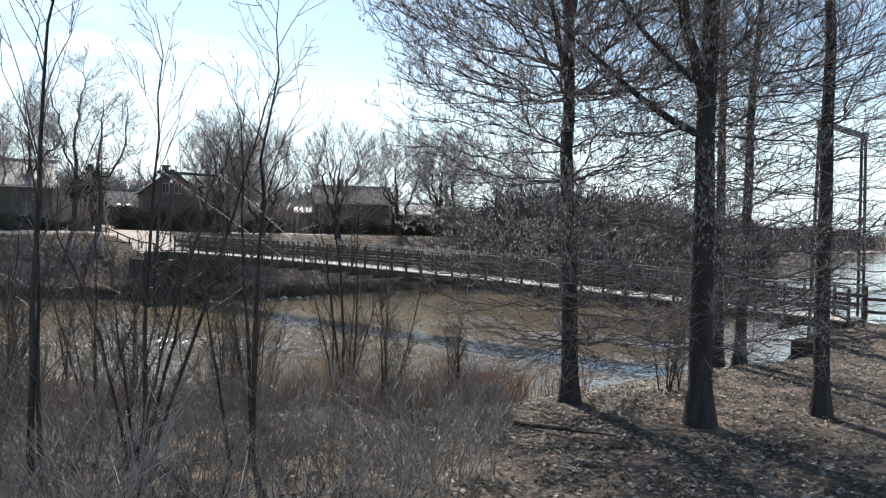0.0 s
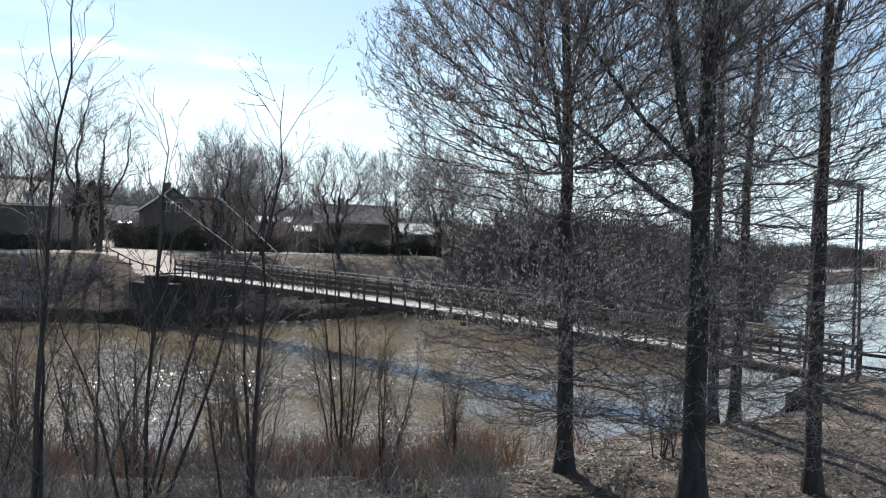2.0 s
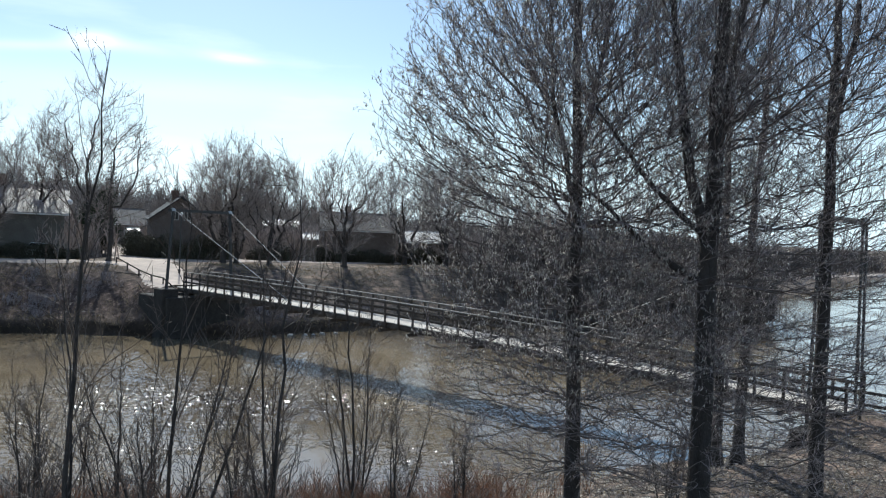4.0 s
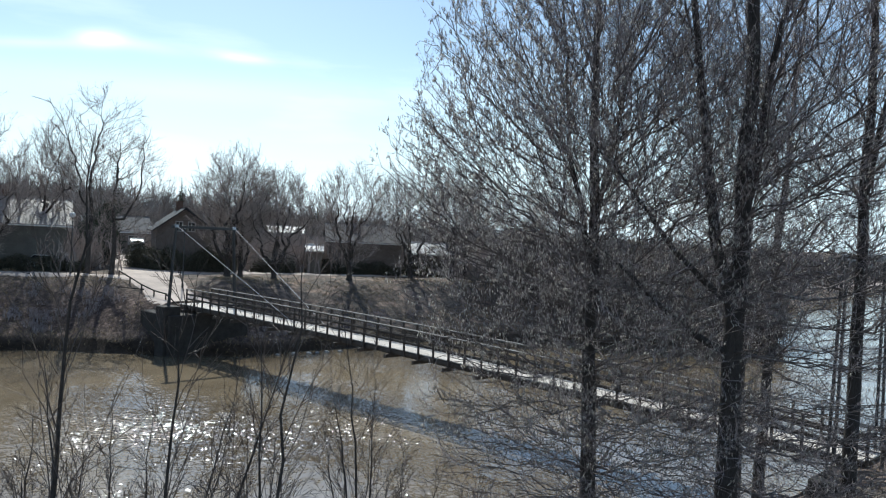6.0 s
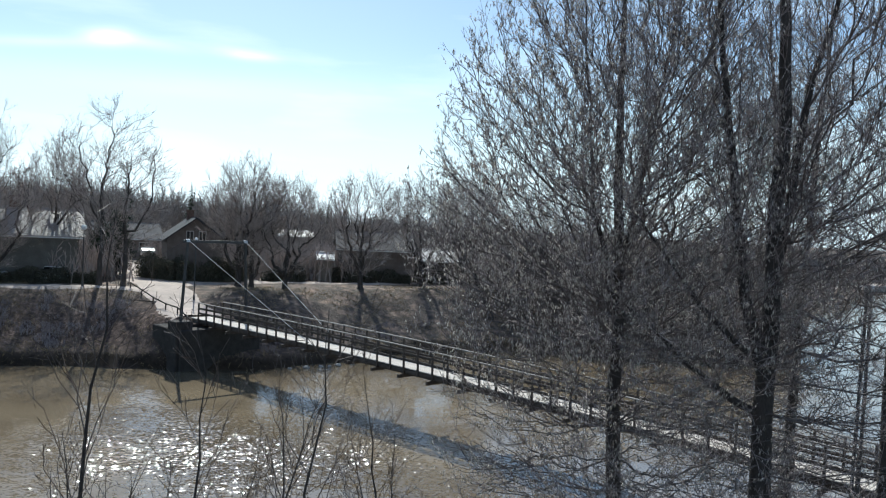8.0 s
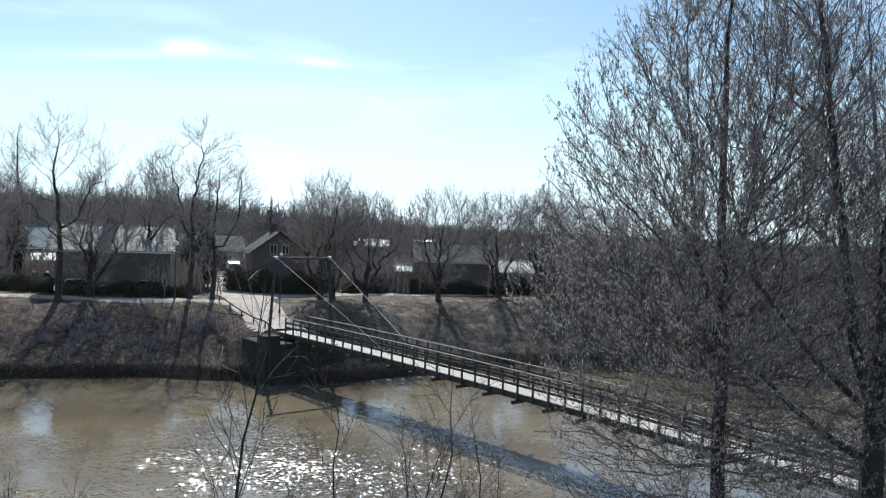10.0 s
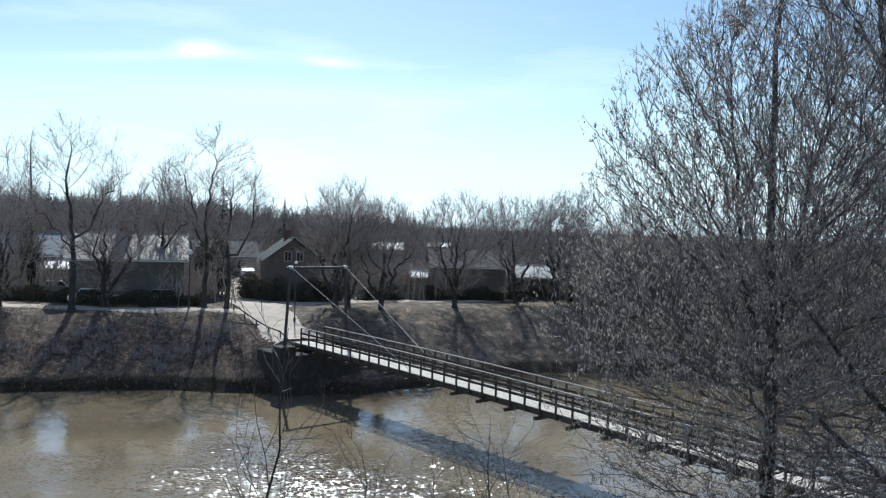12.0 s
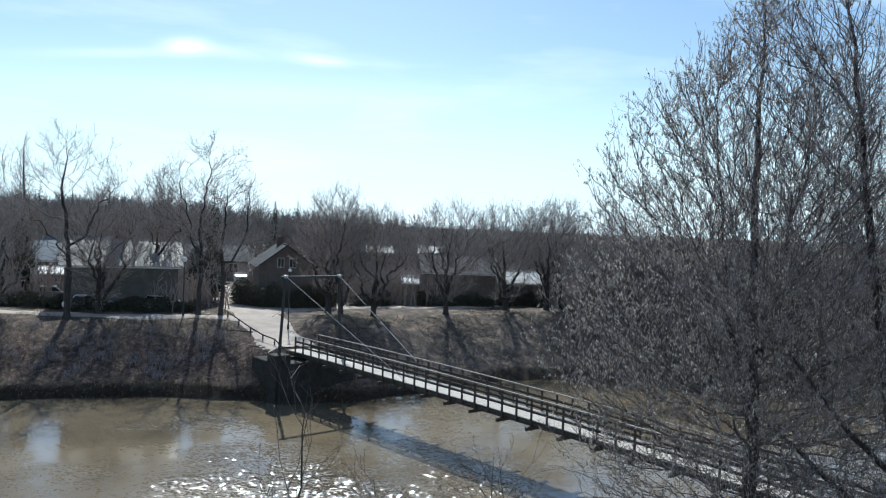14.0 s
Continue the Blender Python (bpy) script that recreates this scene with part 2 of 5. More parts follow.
def water_material():
    """Muddy river: brown body, glossy rippled skin."""
    m = bpy.data.materials.new("river_water")
    m.use_nodes = True
    n, l = m.node_tree.nodes, m.node_tree.links
    b = n["Principled BSDF"]
    b.inputs["Roughness"].default_value = 0.09
    b.inputs["IOR"].default_value = 1.75
    b.inputs["Specular IOR Level"].default_value = 0.6
    tc = n.new("ShaderNodeTexCoord")
    big = n.new("ShaderNodeTexNoise")
    big.inputs["Scale"].default_value, big.inputs["Detail"].default_value = 0.12, 4
    l.new(tc.outputs["Object"], big.inputs["Vector"])
    r = n.new("ShaderNodeValToRGB")
    r.color_ramp.elements[0].position, r.color_ramp.elements[1].position = 0.35, 0.65
    r.color_ramp.elements[0].color = (0.122, 0.094, 0.061, 1)
    r.color_ramp.elements[1].color = (0.232, 0.182, 0.118, 1)
    l.new(big.outputs["Fac"], r.inputs["Fac"])
    l.new(r.outputs["Color"], b.inputs["Base Color"])
    # slopes of the ripples: two sizes of wavelet, calmer and rougher patches
    slopes = []
    for scale, amount in ((1.0, 0.16), (2.6, 0.34), (6.5, 0.85), (13.0, 0.32)):
        mp = n.new("ShaderNodeMapping")
        mp.inputs["Rotation"].default_value = (0, 0, radians(-30))
        mp.inputs["Scale"].default_value = (0.75, 1.25, 1)
        l.new(tc.outputs["Object"], mp.inputs["Vector"])
        w = n.new("ShaderNodeTexNoise")
        w.inputs["Scale"].default_value, w.inputs["Detail"].default_value = scale, 1
        l.new(mp.outputs["Vector"], w.inputs["Vector"])
        c = n.new("ShaderNodeVectorMath")
        c.operation = "SUBTRACT"
        c.inputs[1].default_value = (0.5, 0.5, 0.5)
        l.new(w.outputs["Color"], c.inputs[0])
        k = n.new("ShaderNodeVectorMath")
        k.operation = "MULTIPLY"
        k.inputs[1].default_value = (amount, amount, 0)
        l.new(c.outputs[0], k.inputs[0])
        slopes.append(k.outputs[0])
    total = slopes[0]
    for extra in slopes[1:]:
        a = n.new("ShaderNodeVectorMath")
        l.new(total, a.inputs[0])
        l.new(extra, a.inputs[1])
        total = a.outputs[0]
    calm = n.new("ShaderNodeTexNoise")
    calm.inputs["Scale"].default_value, calm.inputs["Detail"].default_value = 0.16, 2
    l.new(tc.outputs["Object"], calm.inputs["Vector"])
    force = n.new("ShaderNodeMapRange")
    force.inputs["From Min"].default_value, force.inputs["From Max"].default_value = 0.36, 0.66
    force.inputs["To Min"].default_value, force.inputs["To Max"].default_value = 0.12, 1.38
    # a reach of livelier water in mid-stream, calmer towards the banks and downstream
    lane = n.new("ShaderNodeMapRange")
    lane.interpolation_type = "SMOOTHSTEP"
    lane.inputs["From Min"].default_value, lane.inputs["From Max"].default_value = 2, 12
    lane.inputs["To Min"].default_value, lane.inputs["To Max"].default_value = 0.0, -0.06
    away = n.new("ShaderNodeVectorMath")
    away.operation = "DISTANCE"
    away.inputs[1].default_value = (-12, 37, WATER_Z)
    l.new(tc.outputs["Object"], away.inputs[0])
    l.new(away.outputs["Value"], lane.inputs["Value"])
    both = n.new("ShaderNodeMath")
    l.new(calm.outputs["Fac"], both.inputs[0])
    l.new(lane.outputs["Result"], both.inputs[1])
    l.new(both.outputs[0], force.inputs["Value"])
    sc = n.new("ShaderNodeVectorMath")
    sc.operation = "SCALE"
    l.new(total, sc.inputs[0])
    # sheltered, smooth water under the far bank
    over = n.new("ShaderNodeVectorMath")
    over.operation = "DOT_PRODUCT"
    over.inputs[1].default_value = (-0.6, 0.8, 0)
    l.new(tc.outputs["Object"], over.inputs[0])
    lee = n.new("ShaderNodeMapRange")
    lee.inputs["From Min"].default_value, lee.inputs["From Max"].default_value = 42, 58
    lee.inputs["To Min"].default_value, lee.inputs["To Max"].default_value = 1.0, 0.3
    l.new(over.outputs["Value"], lee.inputs["Value"])
    still = n.new("ShaderNodeMath")
    still.operation = "MULTIPLY"
    l.new(force.outputs["Result"], still.inputs[0])
    l.new(lee.outputs["Result"], still.inputs[1])
    l.new(still.outputs[0], sc.inputs["Scale"])
    up = n.new("ShaderNodeVectorMath")
    up.inputs[1].default_value = (0, 0, 1)
    l.new(sc.outputs[0], up.inputs[0])
    nrm = n.new("ShaderNodeVectorMath")
    nrm.operation = "NORMALIZE"
    l.new(up.outputs[0], nrm.inputs[0])
    l.new(nrm.outputs[0], b.inputs["Normal"])
    return m


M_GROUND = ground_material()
M_WATER = water_material()


# ---- building helpers ----
def mesh_from(name, verts, faces, mat, smooth=False):
    """A mesh from arrays of vertices and of triangles or quads."""
    me = bpy.data.meshes.new(name)
    verts = np.asarray(verts, float).reshape(-1, 3)
    faces = np.asarray(faces, int)
    k = faces.shape[1]
    me.vertices.add(len(verts))
    me.vertices.foreach_set("co", verts.ravel())
    me.loops.add(faces.size)
    me.loops.foreach_set("vertex_index", faces.ravel())
    me.polygons.add(len(faces))
    me.polygons.foreach_set("loop_start", np.arange(len(faces)) * k)
    me.update(calc_edges=True)
    if smooth:
        me.polygons.foreach_set("use_smooth", np.ones(len(faces), bool))
    me.materials.append(mat)
    return me


def part(name, data, mat, parent, label=""):
    """Links a bmesh or a mesh as one object under a thing or a part."""
    if isinstance(data, bmesh.types.BMesh):
        me = bpy.data.meshes.new(name)
        data.to_mesh(me)
        data.free()
        me.materials.append(mat)
        data = me
    ob = new(name, data)
    ob.parent = parent
    if label:
        tagged(ob, label)
    return ob


def thing(name, label, category, place=(0, 0, 0), turn=0.0, group="", kind=""):
    ob = new(name)
    ob.matrix_basis = pose(*place, 0, 0, turn)
    return tagged(ob, label, category, group, kind)


def box(bm, x0, x1, y0, y1, z0, z1, bevel=0.0):
    m = Matrix.Translation(((x0 + x1) / 2, (y0 + y1) / 2, (z0 + z1) / 2)) @ Matrix.Diagonal((x1 - x0, y1 - y0, z1 - z0, 1))
    made = bmesh.ops.create_cube(bm, size=1, matrix=m)
    if bevel:
        edges = list({e for v in made["verts"] for e in v.link_edges})
        bmesh.ops.bevel(bm, geom=edges, offset=bevel, segments=1, affect="EDGES")
    return bm


def boxes(*dims, bevel=0.0):
    bm = bmesh.new()
    for d in dims:
        box(bm, *d, bevel=bevel)
    return bm


def beam(bm, a, b, w, h, up=(0, 0, 1)):
    """A square bar from a to b."""
    a, b = Vector(a), Vector(b)
    d = b - a
    x = d.normalized()
    y = Vector(up).cross(x).normalized()
    z = x.cross(y)
    m = Matrix((x * d.length, y * w, z * h)).transposed().to_4x4()
    m.translation = (a + b) / 2
    bmesh.ops.create_cube(bm, size=1, matrix=m)
    return bm


def rod(bm, a, b, r0, r1=None, sides=8):
    a, b = Vector(a), Vector(b)
    d = b - a
    q = d.to_track_quat("Z", "Y").to_matrix().to_4x4()
    bmesh.ops.create_cone(bm, cap_ends=True, segments=sides, radius1=r0, radius2=r0 if r1 is None else r1, depth=d.length,
                          matrix=Matrix.Translation((a + b) / 2) @ q)
    return bm


# ---- lie of the land ----
FAR_SHORE = [(-200, 80), (-60, 75), (-20, 71), (1, 67.6), (6.3, 66.3), (12, 64.7), (18.5, 60.6), (24, 57.8), (30.5, 59), (34, 59.4), (41, 61.6), (52, 58), (65, 48), (76, 46.5), (85, 54), (100, 66), (170, 92), (300, 135), (900, 300)]
NEAR_SHORE = [(-200, 62), (-60, 46), (-20, 34), (3, 25.5), (7, 22.5), (12.7, 19.8), (17, 19.3), (23, 20.0), (27, 18.8), (29.5, 17.2), (40, 16), (60, 12), (100, 4), (200, -20), (900, -200)]
NEAR_END = Vector((14.6, 29.2, 5.0))     # deck edge at the near bank
FAR_END = Vector((-21.0, 62.2, 5.85))    # deck edge at the far bank
ROAD = [(-20.9, 63.7), (-22.6, 66.2), (-27.6, 74.0), (-35.4, 87.2), (-45.0, 103), (-56, 122)]


def smooth(x):
    x = np.clip(x, 0, 1)
    return x * x * (3 - 2 * x)


def along_across(x, y):
    return x * 0.8 + y * 0.6, -x * 0.6 + y * 0.8


def polyline_distance(x, y, line):
    best = np.full(np.shape(x), 1e9)
    part_way = np.zeros(np.shape(x))
    done = 0.0
    for (x0, y0), (x1, y1) in zip(line[:-1], line[1:]):
        dx, dy = x1 - x0, y1 - y0
        size = math.hypot(dx, dy)
        t = np.clip(((x - x0) * dx + (y - y0) * dy) / size ** 2, 0, 1)
        d = np.hypot(x - x0 - t * dx, y - y0 - t * dy)
        part_way = np.where(d < best, done + t * size, part_way)
        best = np.minimum(best, d)
        done += size
    return best, part_way


def wobble(x, y):
    return 0.5 * np.sin(x * 0.9 + 1.3 * np.sin(y * 0.7)) + 0.5 * np.sin(y * 1.1 + 1.1 * np.sin(x * 0.6 + 2))


def land(x, y):
    """Height of the ground."""
    x, y = np.asarray(x, float), np.asarray(y, float)
    a, q = along_across(x, y)
    far = q - np.interp(a, *zip(*FAR_SHORE)) + 0.35 * wobble(x * 0.7, y * 0.7)
    near = np.interp(a, *zip(*NEAR_SHORE)) - q + 0.3 * wobble(x * 0.8, y * 0.8)
    low = smooth((a - 55) / 40)
    terrace = 7.0 * (1 - low) + 4.2 * low
    zf = WATER_Z - 0.15 + 0.85 * smooth(far / 0.7) + (terrace - WATER_Z - 0.70) * smooth((far + 1.0) / 15.0)
    zf = zf + 0.5 * smooth((far - 25) / 40) * (1 - low) + 5.5 * smooth((far - 70) / 200) * (1 - 0.75 * smooth((a - 110) / 150)) + 2 * smooth((-a) / 120) * smooth((far - 80) / 150)
    zf = zf + 4.0 * smooth((far - 330) / 700)
    zn = WATER_Z - 0.15 + 0.4 * smooth(near / 0.7) + 1.45 * np.clip(near / 5.6, 0, 1)
    bed = WATER_Z - 0.6
    z = np.where(far > 0, zf, np.where(near > 0, zn, bed))
    z = np.where((far <= 0) & (far > -3), bed + (WATER_Z - 0.15 - bed) * smooth((far + 3) / 3), z)
    z = np.where((near <= 0) & (near > -3), bed + (WATER_Z - 0.15 - bed) * smooth((near + 3) / 3), z)
    z = z + 0.06 * wobble(x * 2.1, y * 2.3) * ((far > 0.5) | (near > 0.5))
    # embankments that carry the road to the bridge
    d, s = polyline_distance(x, y, [(-22.0, 65.3)] + ROAD[2:])
    top = 5.8 + (7.1 - 5.8) * smooth(s / 13) + 0.012 * np.maximum(s - 14, 0)
    k = smooth(1 - (d - 2.0) / 3.6)
    z = np.where(far > 0, z * (1 - k) + np.maximum(top, z * 0 + top) * k, z)
    d2, s2 = polyline_distance(x, y, [(15.6, 29.6), (18.5, 26.5), (25, 22), (40, 15)])
    k2 = smooth(1 - (d2 - 1.2) / 2.4)
    z = np.where(near > 0, z * (1 - k2) + 4.85 * k2, z)
    return z


def land_z(x, y):
    return float(land(np.array([x]), np.array([y]))[0])


def build_ground():
    nu = 340
    u = np.linspace(-1, 1, nu)
    k = 5.6
    gx = -12 + 1900 * np.sinh(k * u) / np.sinh(k)
    gy = 52 + 1900 * np.sinh(k * u) / np.sinh(k)
    xx, yy = np.meshgrid(gx, gy)
    zz = land(xx, yy)
    verts = np.stack([xx, yy, zz], -1).reshape(-1, 3)
    i = np.arange(nu * nu).reshape(nu, nu)
    faces = np.stack([i[:-1, :-1], i[:-1, 1:], i[1:, 1:], i[1:, :-1]], -1).reshape(-1, 4)
    me = mesh_from("ground", verts, faces, M_GROUND, True)
    a, q = along_across(xx, yy)
    far = q - np.interp(a, *zip(*FAR_SHORE))
    near = np.interp(a, *zip(*NEAR_SHORE)) - q
    earth = np.clip(smooth(1 - np.abs(far - 5) / 11) * 0.95 * (far > -1) * (1 - 0.85 * smooth((a - 26) / 10)) + smooth(1 - near / 3.5) * (near > -1) * 0.8 * (near < 3.5), 0, 1)
    wood = smooth((far - 60) / 60) * (1 - 0.6 * smooth((a - 90) / 60) * (far < 260))
    # mask of the painted shade along both waterlines, as under an undercut bank
    shore_shade = smooth(1 - np.abs(far - 0.2) / 1.3) + smooth(1 - np.abs(near - 0.1) / 0.9)
    for key, val in (("earth", earth), ("wood", wood), ("shore_shade", np.clip(shore_shade, 0, 1))):
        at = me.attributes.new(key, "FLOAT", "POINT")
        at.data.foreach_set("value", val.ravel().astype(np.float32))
    return tagged(new("ground", me), "dry spring grass and bare earth sloping to the river", "ground", kind="structure")


build_ground()


def build_water():
    verts = [(-700, -300, WATER_Z), (900, -300, WATER_Z), (900, 900, WATER_Z), (-700, 900, WATER_Z)]
    return tagged(new("water", mesh_from("water", verts, [(0, 1, 2, 3)], M_WATER)), "muddy brown rippled river with sun glitter", "river", kind="structure")


build_water()


def ribbon(name, line, width, lift, mat, label, category, step=0.8):
    """A draped strip of path or road with a rounded crown."""
    pts = []
    for (x0, y0), (x1, y1) in zip(line[:-1], line[1:]):
        nn = max(2, int(math.hypot(x1 - x0, y1 - y0) / step))
        pts += [(x0 + (x1 - x0) * t / nn, y0 + (y1 - y0) * t / nn) for t in range(nn)]
    pts = np.array(pts + [line[-1]])
    for _ in range(6):
        pts[1:-1] = (pts[:-2] + 2 * pts[1:-1] + pts[2:]) / 4
    t = np.gradient(pts, axis=0)
    t /= np.linalg.norm(t, axis=1)[:, None]
    nrm = np.stack([-t[:, 1], t[:, 0]], 1)
    cols = np.linspace(-0.5, 0.5, 7)
    wv = width * (1 + 0.08 * np.sin(np.arange(len(pts)) * 0.7))
    p = pts[:, None] + nrm[:, None] * (cols[None, :, None] * wv[:, None, None])
    z = land(p[..., 0], p[..., 1]) + lift * (1 - (2 * np.abs(cols)) ** 4)[None] - 0.02
    v = np.concatenate([p, z[..., None]], -1).reshape(-1, 3)
    i = np.arange(len(pts) * 7).reshape(-1, 7)
    f = np.stack([i[:-1, :-1], i[:-1, 1:], i[1:, 1:], i[1:, :-1]], -1).reshape(-1, 4)
    return tagged(new(name, mesh_from(name, v, f, mat, True)), label, category, kind="structure")


ribbon("road", ROAD, 4.6, 0.12, M_GRAVEL, "pale gravel lane leading down to the footbridge", "road")
ribbon("path", [(-110, 58), (-80, 63), (-48.4, 67.0), (-38.6, 68.5), (-33, 70.6), (-27.5, 72.5)], 2.0, 0.12, M_GRAVEL, "pale gravel riverside footpath along the bank top", "path")
ribbon("path", [(-27.5, 75), (-24, 82), (-19.5, 86), (-12, 89), (-6, 93.5), (3.6, 104.5), (26, 122)], 2.0, 0.12, M_GRAVEL, "pale gravel riverside footpath along the bank top", "path")
ribbon("road", [(-28.5, 77), (-24, 84.5), (-20.5, 90), (-16.5, 101), (-12, 130)], 3.4, 0.12, M_GRAVEL, "pale side lane between the house plots", "road")


ribbon("path", [(36, 121), (72, 177), (140, 262), (260, 400)], 3.0, 0.15, M_GRAVEL, "pale gravel track along the far reach of the river", "path", 2.0)


# ---- trees ----


def tubes(P, R, sides):
    """Vertices and quads of tubes round polylines P (n, k, 3) with radii R (n, k)."""
    n, k, _ = P.shape
    if n == 0:
        return np.zeros((0, 3)), np.zeros((0, 4), int)
    T = np.gradient(P, axis=1)
    T /= np.linalg.norm(T, axis=2, keepdims=True) + 1e-9
    ref = np.where(np.abs(T[:, :1, 2:3]) > 0.9, np.array([[[1.0, 0, 0]]]), np.array([[[0, 0, 1.0]]]))
    U = np.cross(T, ref)
    U /= np.linalg.norm(U, axis=2, keepdims=True) + 1e-9
    V = np.cross(T, U)
    ang = np.arange(sides) * 2 * np.pi / sides
    ring = U[:, :, None] * np.cos(ang)[None, None, :, None] + V[:, :, None] * np.sin(ang)[None, None, :, None]
    verts = (P[:, :, None] + ring * R[:, :, None, None]).reshape(-1, 3)
    i = np.arange(n * k * sides).reshape(n, k, sides)
    j = np.roll(i, -1, axis=2)
    faces = np.stack([i[:, :-1], j[:, :-1], j[:, 1:], i[:, 1:]], -1).reshape(-1, 4)
    return verts, faces


def ribbons(P, R, seed=0, wide=1.35):
    """Thin twigs, shoots and blades: flat tapering strips turned at random about their length."""
    n, k, _ = P.shape
    rng = np.random.default_rng(seed + n)
    T = unit(P[:, -1:] - P[:, :1])
    S = unit(np.cross(T, rng.normal(size=(n, 1, 3))))
    W = S * (R * wide)[..., None]
    verts = np.stack([P - W, P + W], 2).reshape(-1, 3)
    i = np.arange(n * k * 2).reshape(n, k, 2)
    faces = np.stack([i[:, :-1, 0], i[:, :-1, 1], i[:, 1:, 1], i[:, 1:, 0]], -1).reshape(-1, 4)
    return verts, faces


def joined(*groups):
    vs, fs, at = [], [], 0
    for v, f in groups:
        vs.append(v)
        fs.append(f + at)
        at += len(v)
    return np.concatenate(vs), np.concatenate(fs)


def unit(v):
    return v / (np.linalg.norm(v, axis=-1, keepdims=True) + 1e-9)


def sprout(rng, P, R, count, t0, t1, length, angle, k, curl, thick, tip, rough=0.05, shrink=0.6):
    """Side shoots: count on each parent polyline, between t0 and t1 of it."""
    n, kp, _ = P.shape
    if n == 0:
        return np.zeros((0, k, 3)), np.zeros((0, k))
    m = count
    t = t0 + (t1 - t0) * ((np.arange(m)[None] + rng.random((n, m))) / m)
    s = t * (kp - 1)
    i = np.clip(s.astype(int), 0, kp - 2)
    f = (s - i)[..., None]
    rows = np.arange(n)[:, None]
    base = P[rows, i] * (1 - f) + P[rows, i + 1] * f
    rad = R[rows, i] * (1 - f[..., 0]) + R[rows, i + 1] * f[..., 0]
    tan = unit(P[rows, i + 1] - P[rows, i])
    side = unit(np.cross(tan, rng.normal(size=tan.shape)))
    ang = np.radians(angle + rng.normal(size=t.shape) * 10)[..., None]
    d = unit(np.cos(ang) * tan + np.sin(ang) * side)
    whole = np.linalg.norm(np.diff(P, axis=1), axis=2).sum(1)[:, None]
    L = whole * length * (1 - shrink * t) * rng.uniform(0.65, 1.25, t.shape)
    steps = np.linspace(0, 1, k)
    Q = base[:, :, None] + d[:, :, None] * (L[..., None] * steps)[..., None]
    Q[..., 2] += curl * (L[..., None] * steps ** 2)
    bend = rng.normal(size=(n, m, k, 3)) * (rough * L)[..., None, None] * steps[None, None, :, None]
    Q = Q + bend
    r0 = np.minimum(rad * 0.8, np.maximum(thick * L, tip * 1.5))
    RR = r0[..., None] * (1 - steps) + tip * steps
    Q, RR = Q.reshape(-1, k, 3), RR.reshape(-1, k)
    return Q, RR


def trunk_line(rng, height, lean, radius, k=14, wander=0.012, tip=0.012, flare=1.5):
    s = np.linspace(0, 1, k)
    p = np.zeros((1, k, 3))
    p[0, :, 2] = s * height
    p[0, :, 0] = lean[0] * s * height + np.cumsum(rng.normal(size=k)) * wander * height * 0.3 * s
    p[0, :, 1] = lean[1] * s * height + np.cumsum(rng.normal(size=k)) * wander * height * 0.3 * s
    r = radius * (1 - s) ** 0.85 + tip
    r[0] *= flare
    return p, r[None]


def limbs(rng, P, R, n, t0, t1, reach, low, high, k=8, curl=0.25, thick=0.0062, tip=0.0045, rough=0.03):
    """Main limbs round a trunk: reach(t) metres, rising from low to high degrees above level."""
    kp = P.shape[1]
    t = t0 + (t1 - t0) * (np.arange(n) + rng.random(n) * 0.8) / n
    s = t * (kp - 1)
    i = np.clip(s.astype(int), 0, kp - 2)
    f = (s - i)[:, None]
    base = P[0, i] * (1 - f) + P[0, i + 1] * f
    rad = R[0, i] * (1 - f[:, 0]) + R[0, i + 1] * f[:, 0]
    az = np.arange(n) * 2.39996 + rng.normal(size=n) * 0.35
    u = (t - t0) / (t1 - t0)
    el = np.radians(np.clip(low + (high - low) * u + rng.normal(size=n) * 7, -40, 74))
    d = np.stack([np.cos(az) * np.cos(el), np.sin(az) * np.cos(el), np.sin(el)], -1)
    L = reach(t) * rng.uniform(0.7, 1.15, n)
    steps = np.linspace(0, 1, k)
    Q = base[:, None] + d[:, None] * (L[:, None] * steps)[..., None]
    Q[..., 2] += curl * L[:, None] * steps ** 2
    Q += np.cumsum(rng.normal(size=(n, k, 3)), axis=1) * (rough * L)[:, None, None] * steps[None, :, None]
    r0 = np.minimum(rad * 0.65, thick * L + 0.006)
    RR = r0[:, None] * (1 - steps) ** 0.8 + tip
    return Q, RR


def hang(rng, P, count, size, width, spread=0.5):
    """Small drooping catkins along twig ends: slim four-faced spindles."""
    n, k, _ = P.shape
    pick = rng.integers(0, n, count)
    t = rng.uniform(0.1, 1.0, count)
    base = P[pick, -2] * (1 - t[:, None]) + P[pick, -1] * t[:, None]
    d = unit(np.stack([rng.normal(size=count) * spread, rng.normal(size=count) * spread, -np.ones(count)], -1))
    L = size * rng.uniform(0.6, 1.4, count)
    side = unit(np.cross(d, rng.normal(size=d.shape)))
    other = np.cross(d, side)
    mid = base + d * (L * 0.5)[:, None]
    w = width * rng.uniform(0.7, 1.3, count)[:, None]
    verts = np.stack([base, mid + w * side, mid - w * side * 0.6 + w * other, base + d * L[:, None]], 1).reshape(-1, 3)
    i = (np.arange(count) * 4)[:, None]
    tri = np.array([(0, 1, 2), (0, 2, 3), (0, 3, 1), (1, 3, 2)])
    return verts, (i[:, :, None] + tri[None]).reshape(-1, 3)


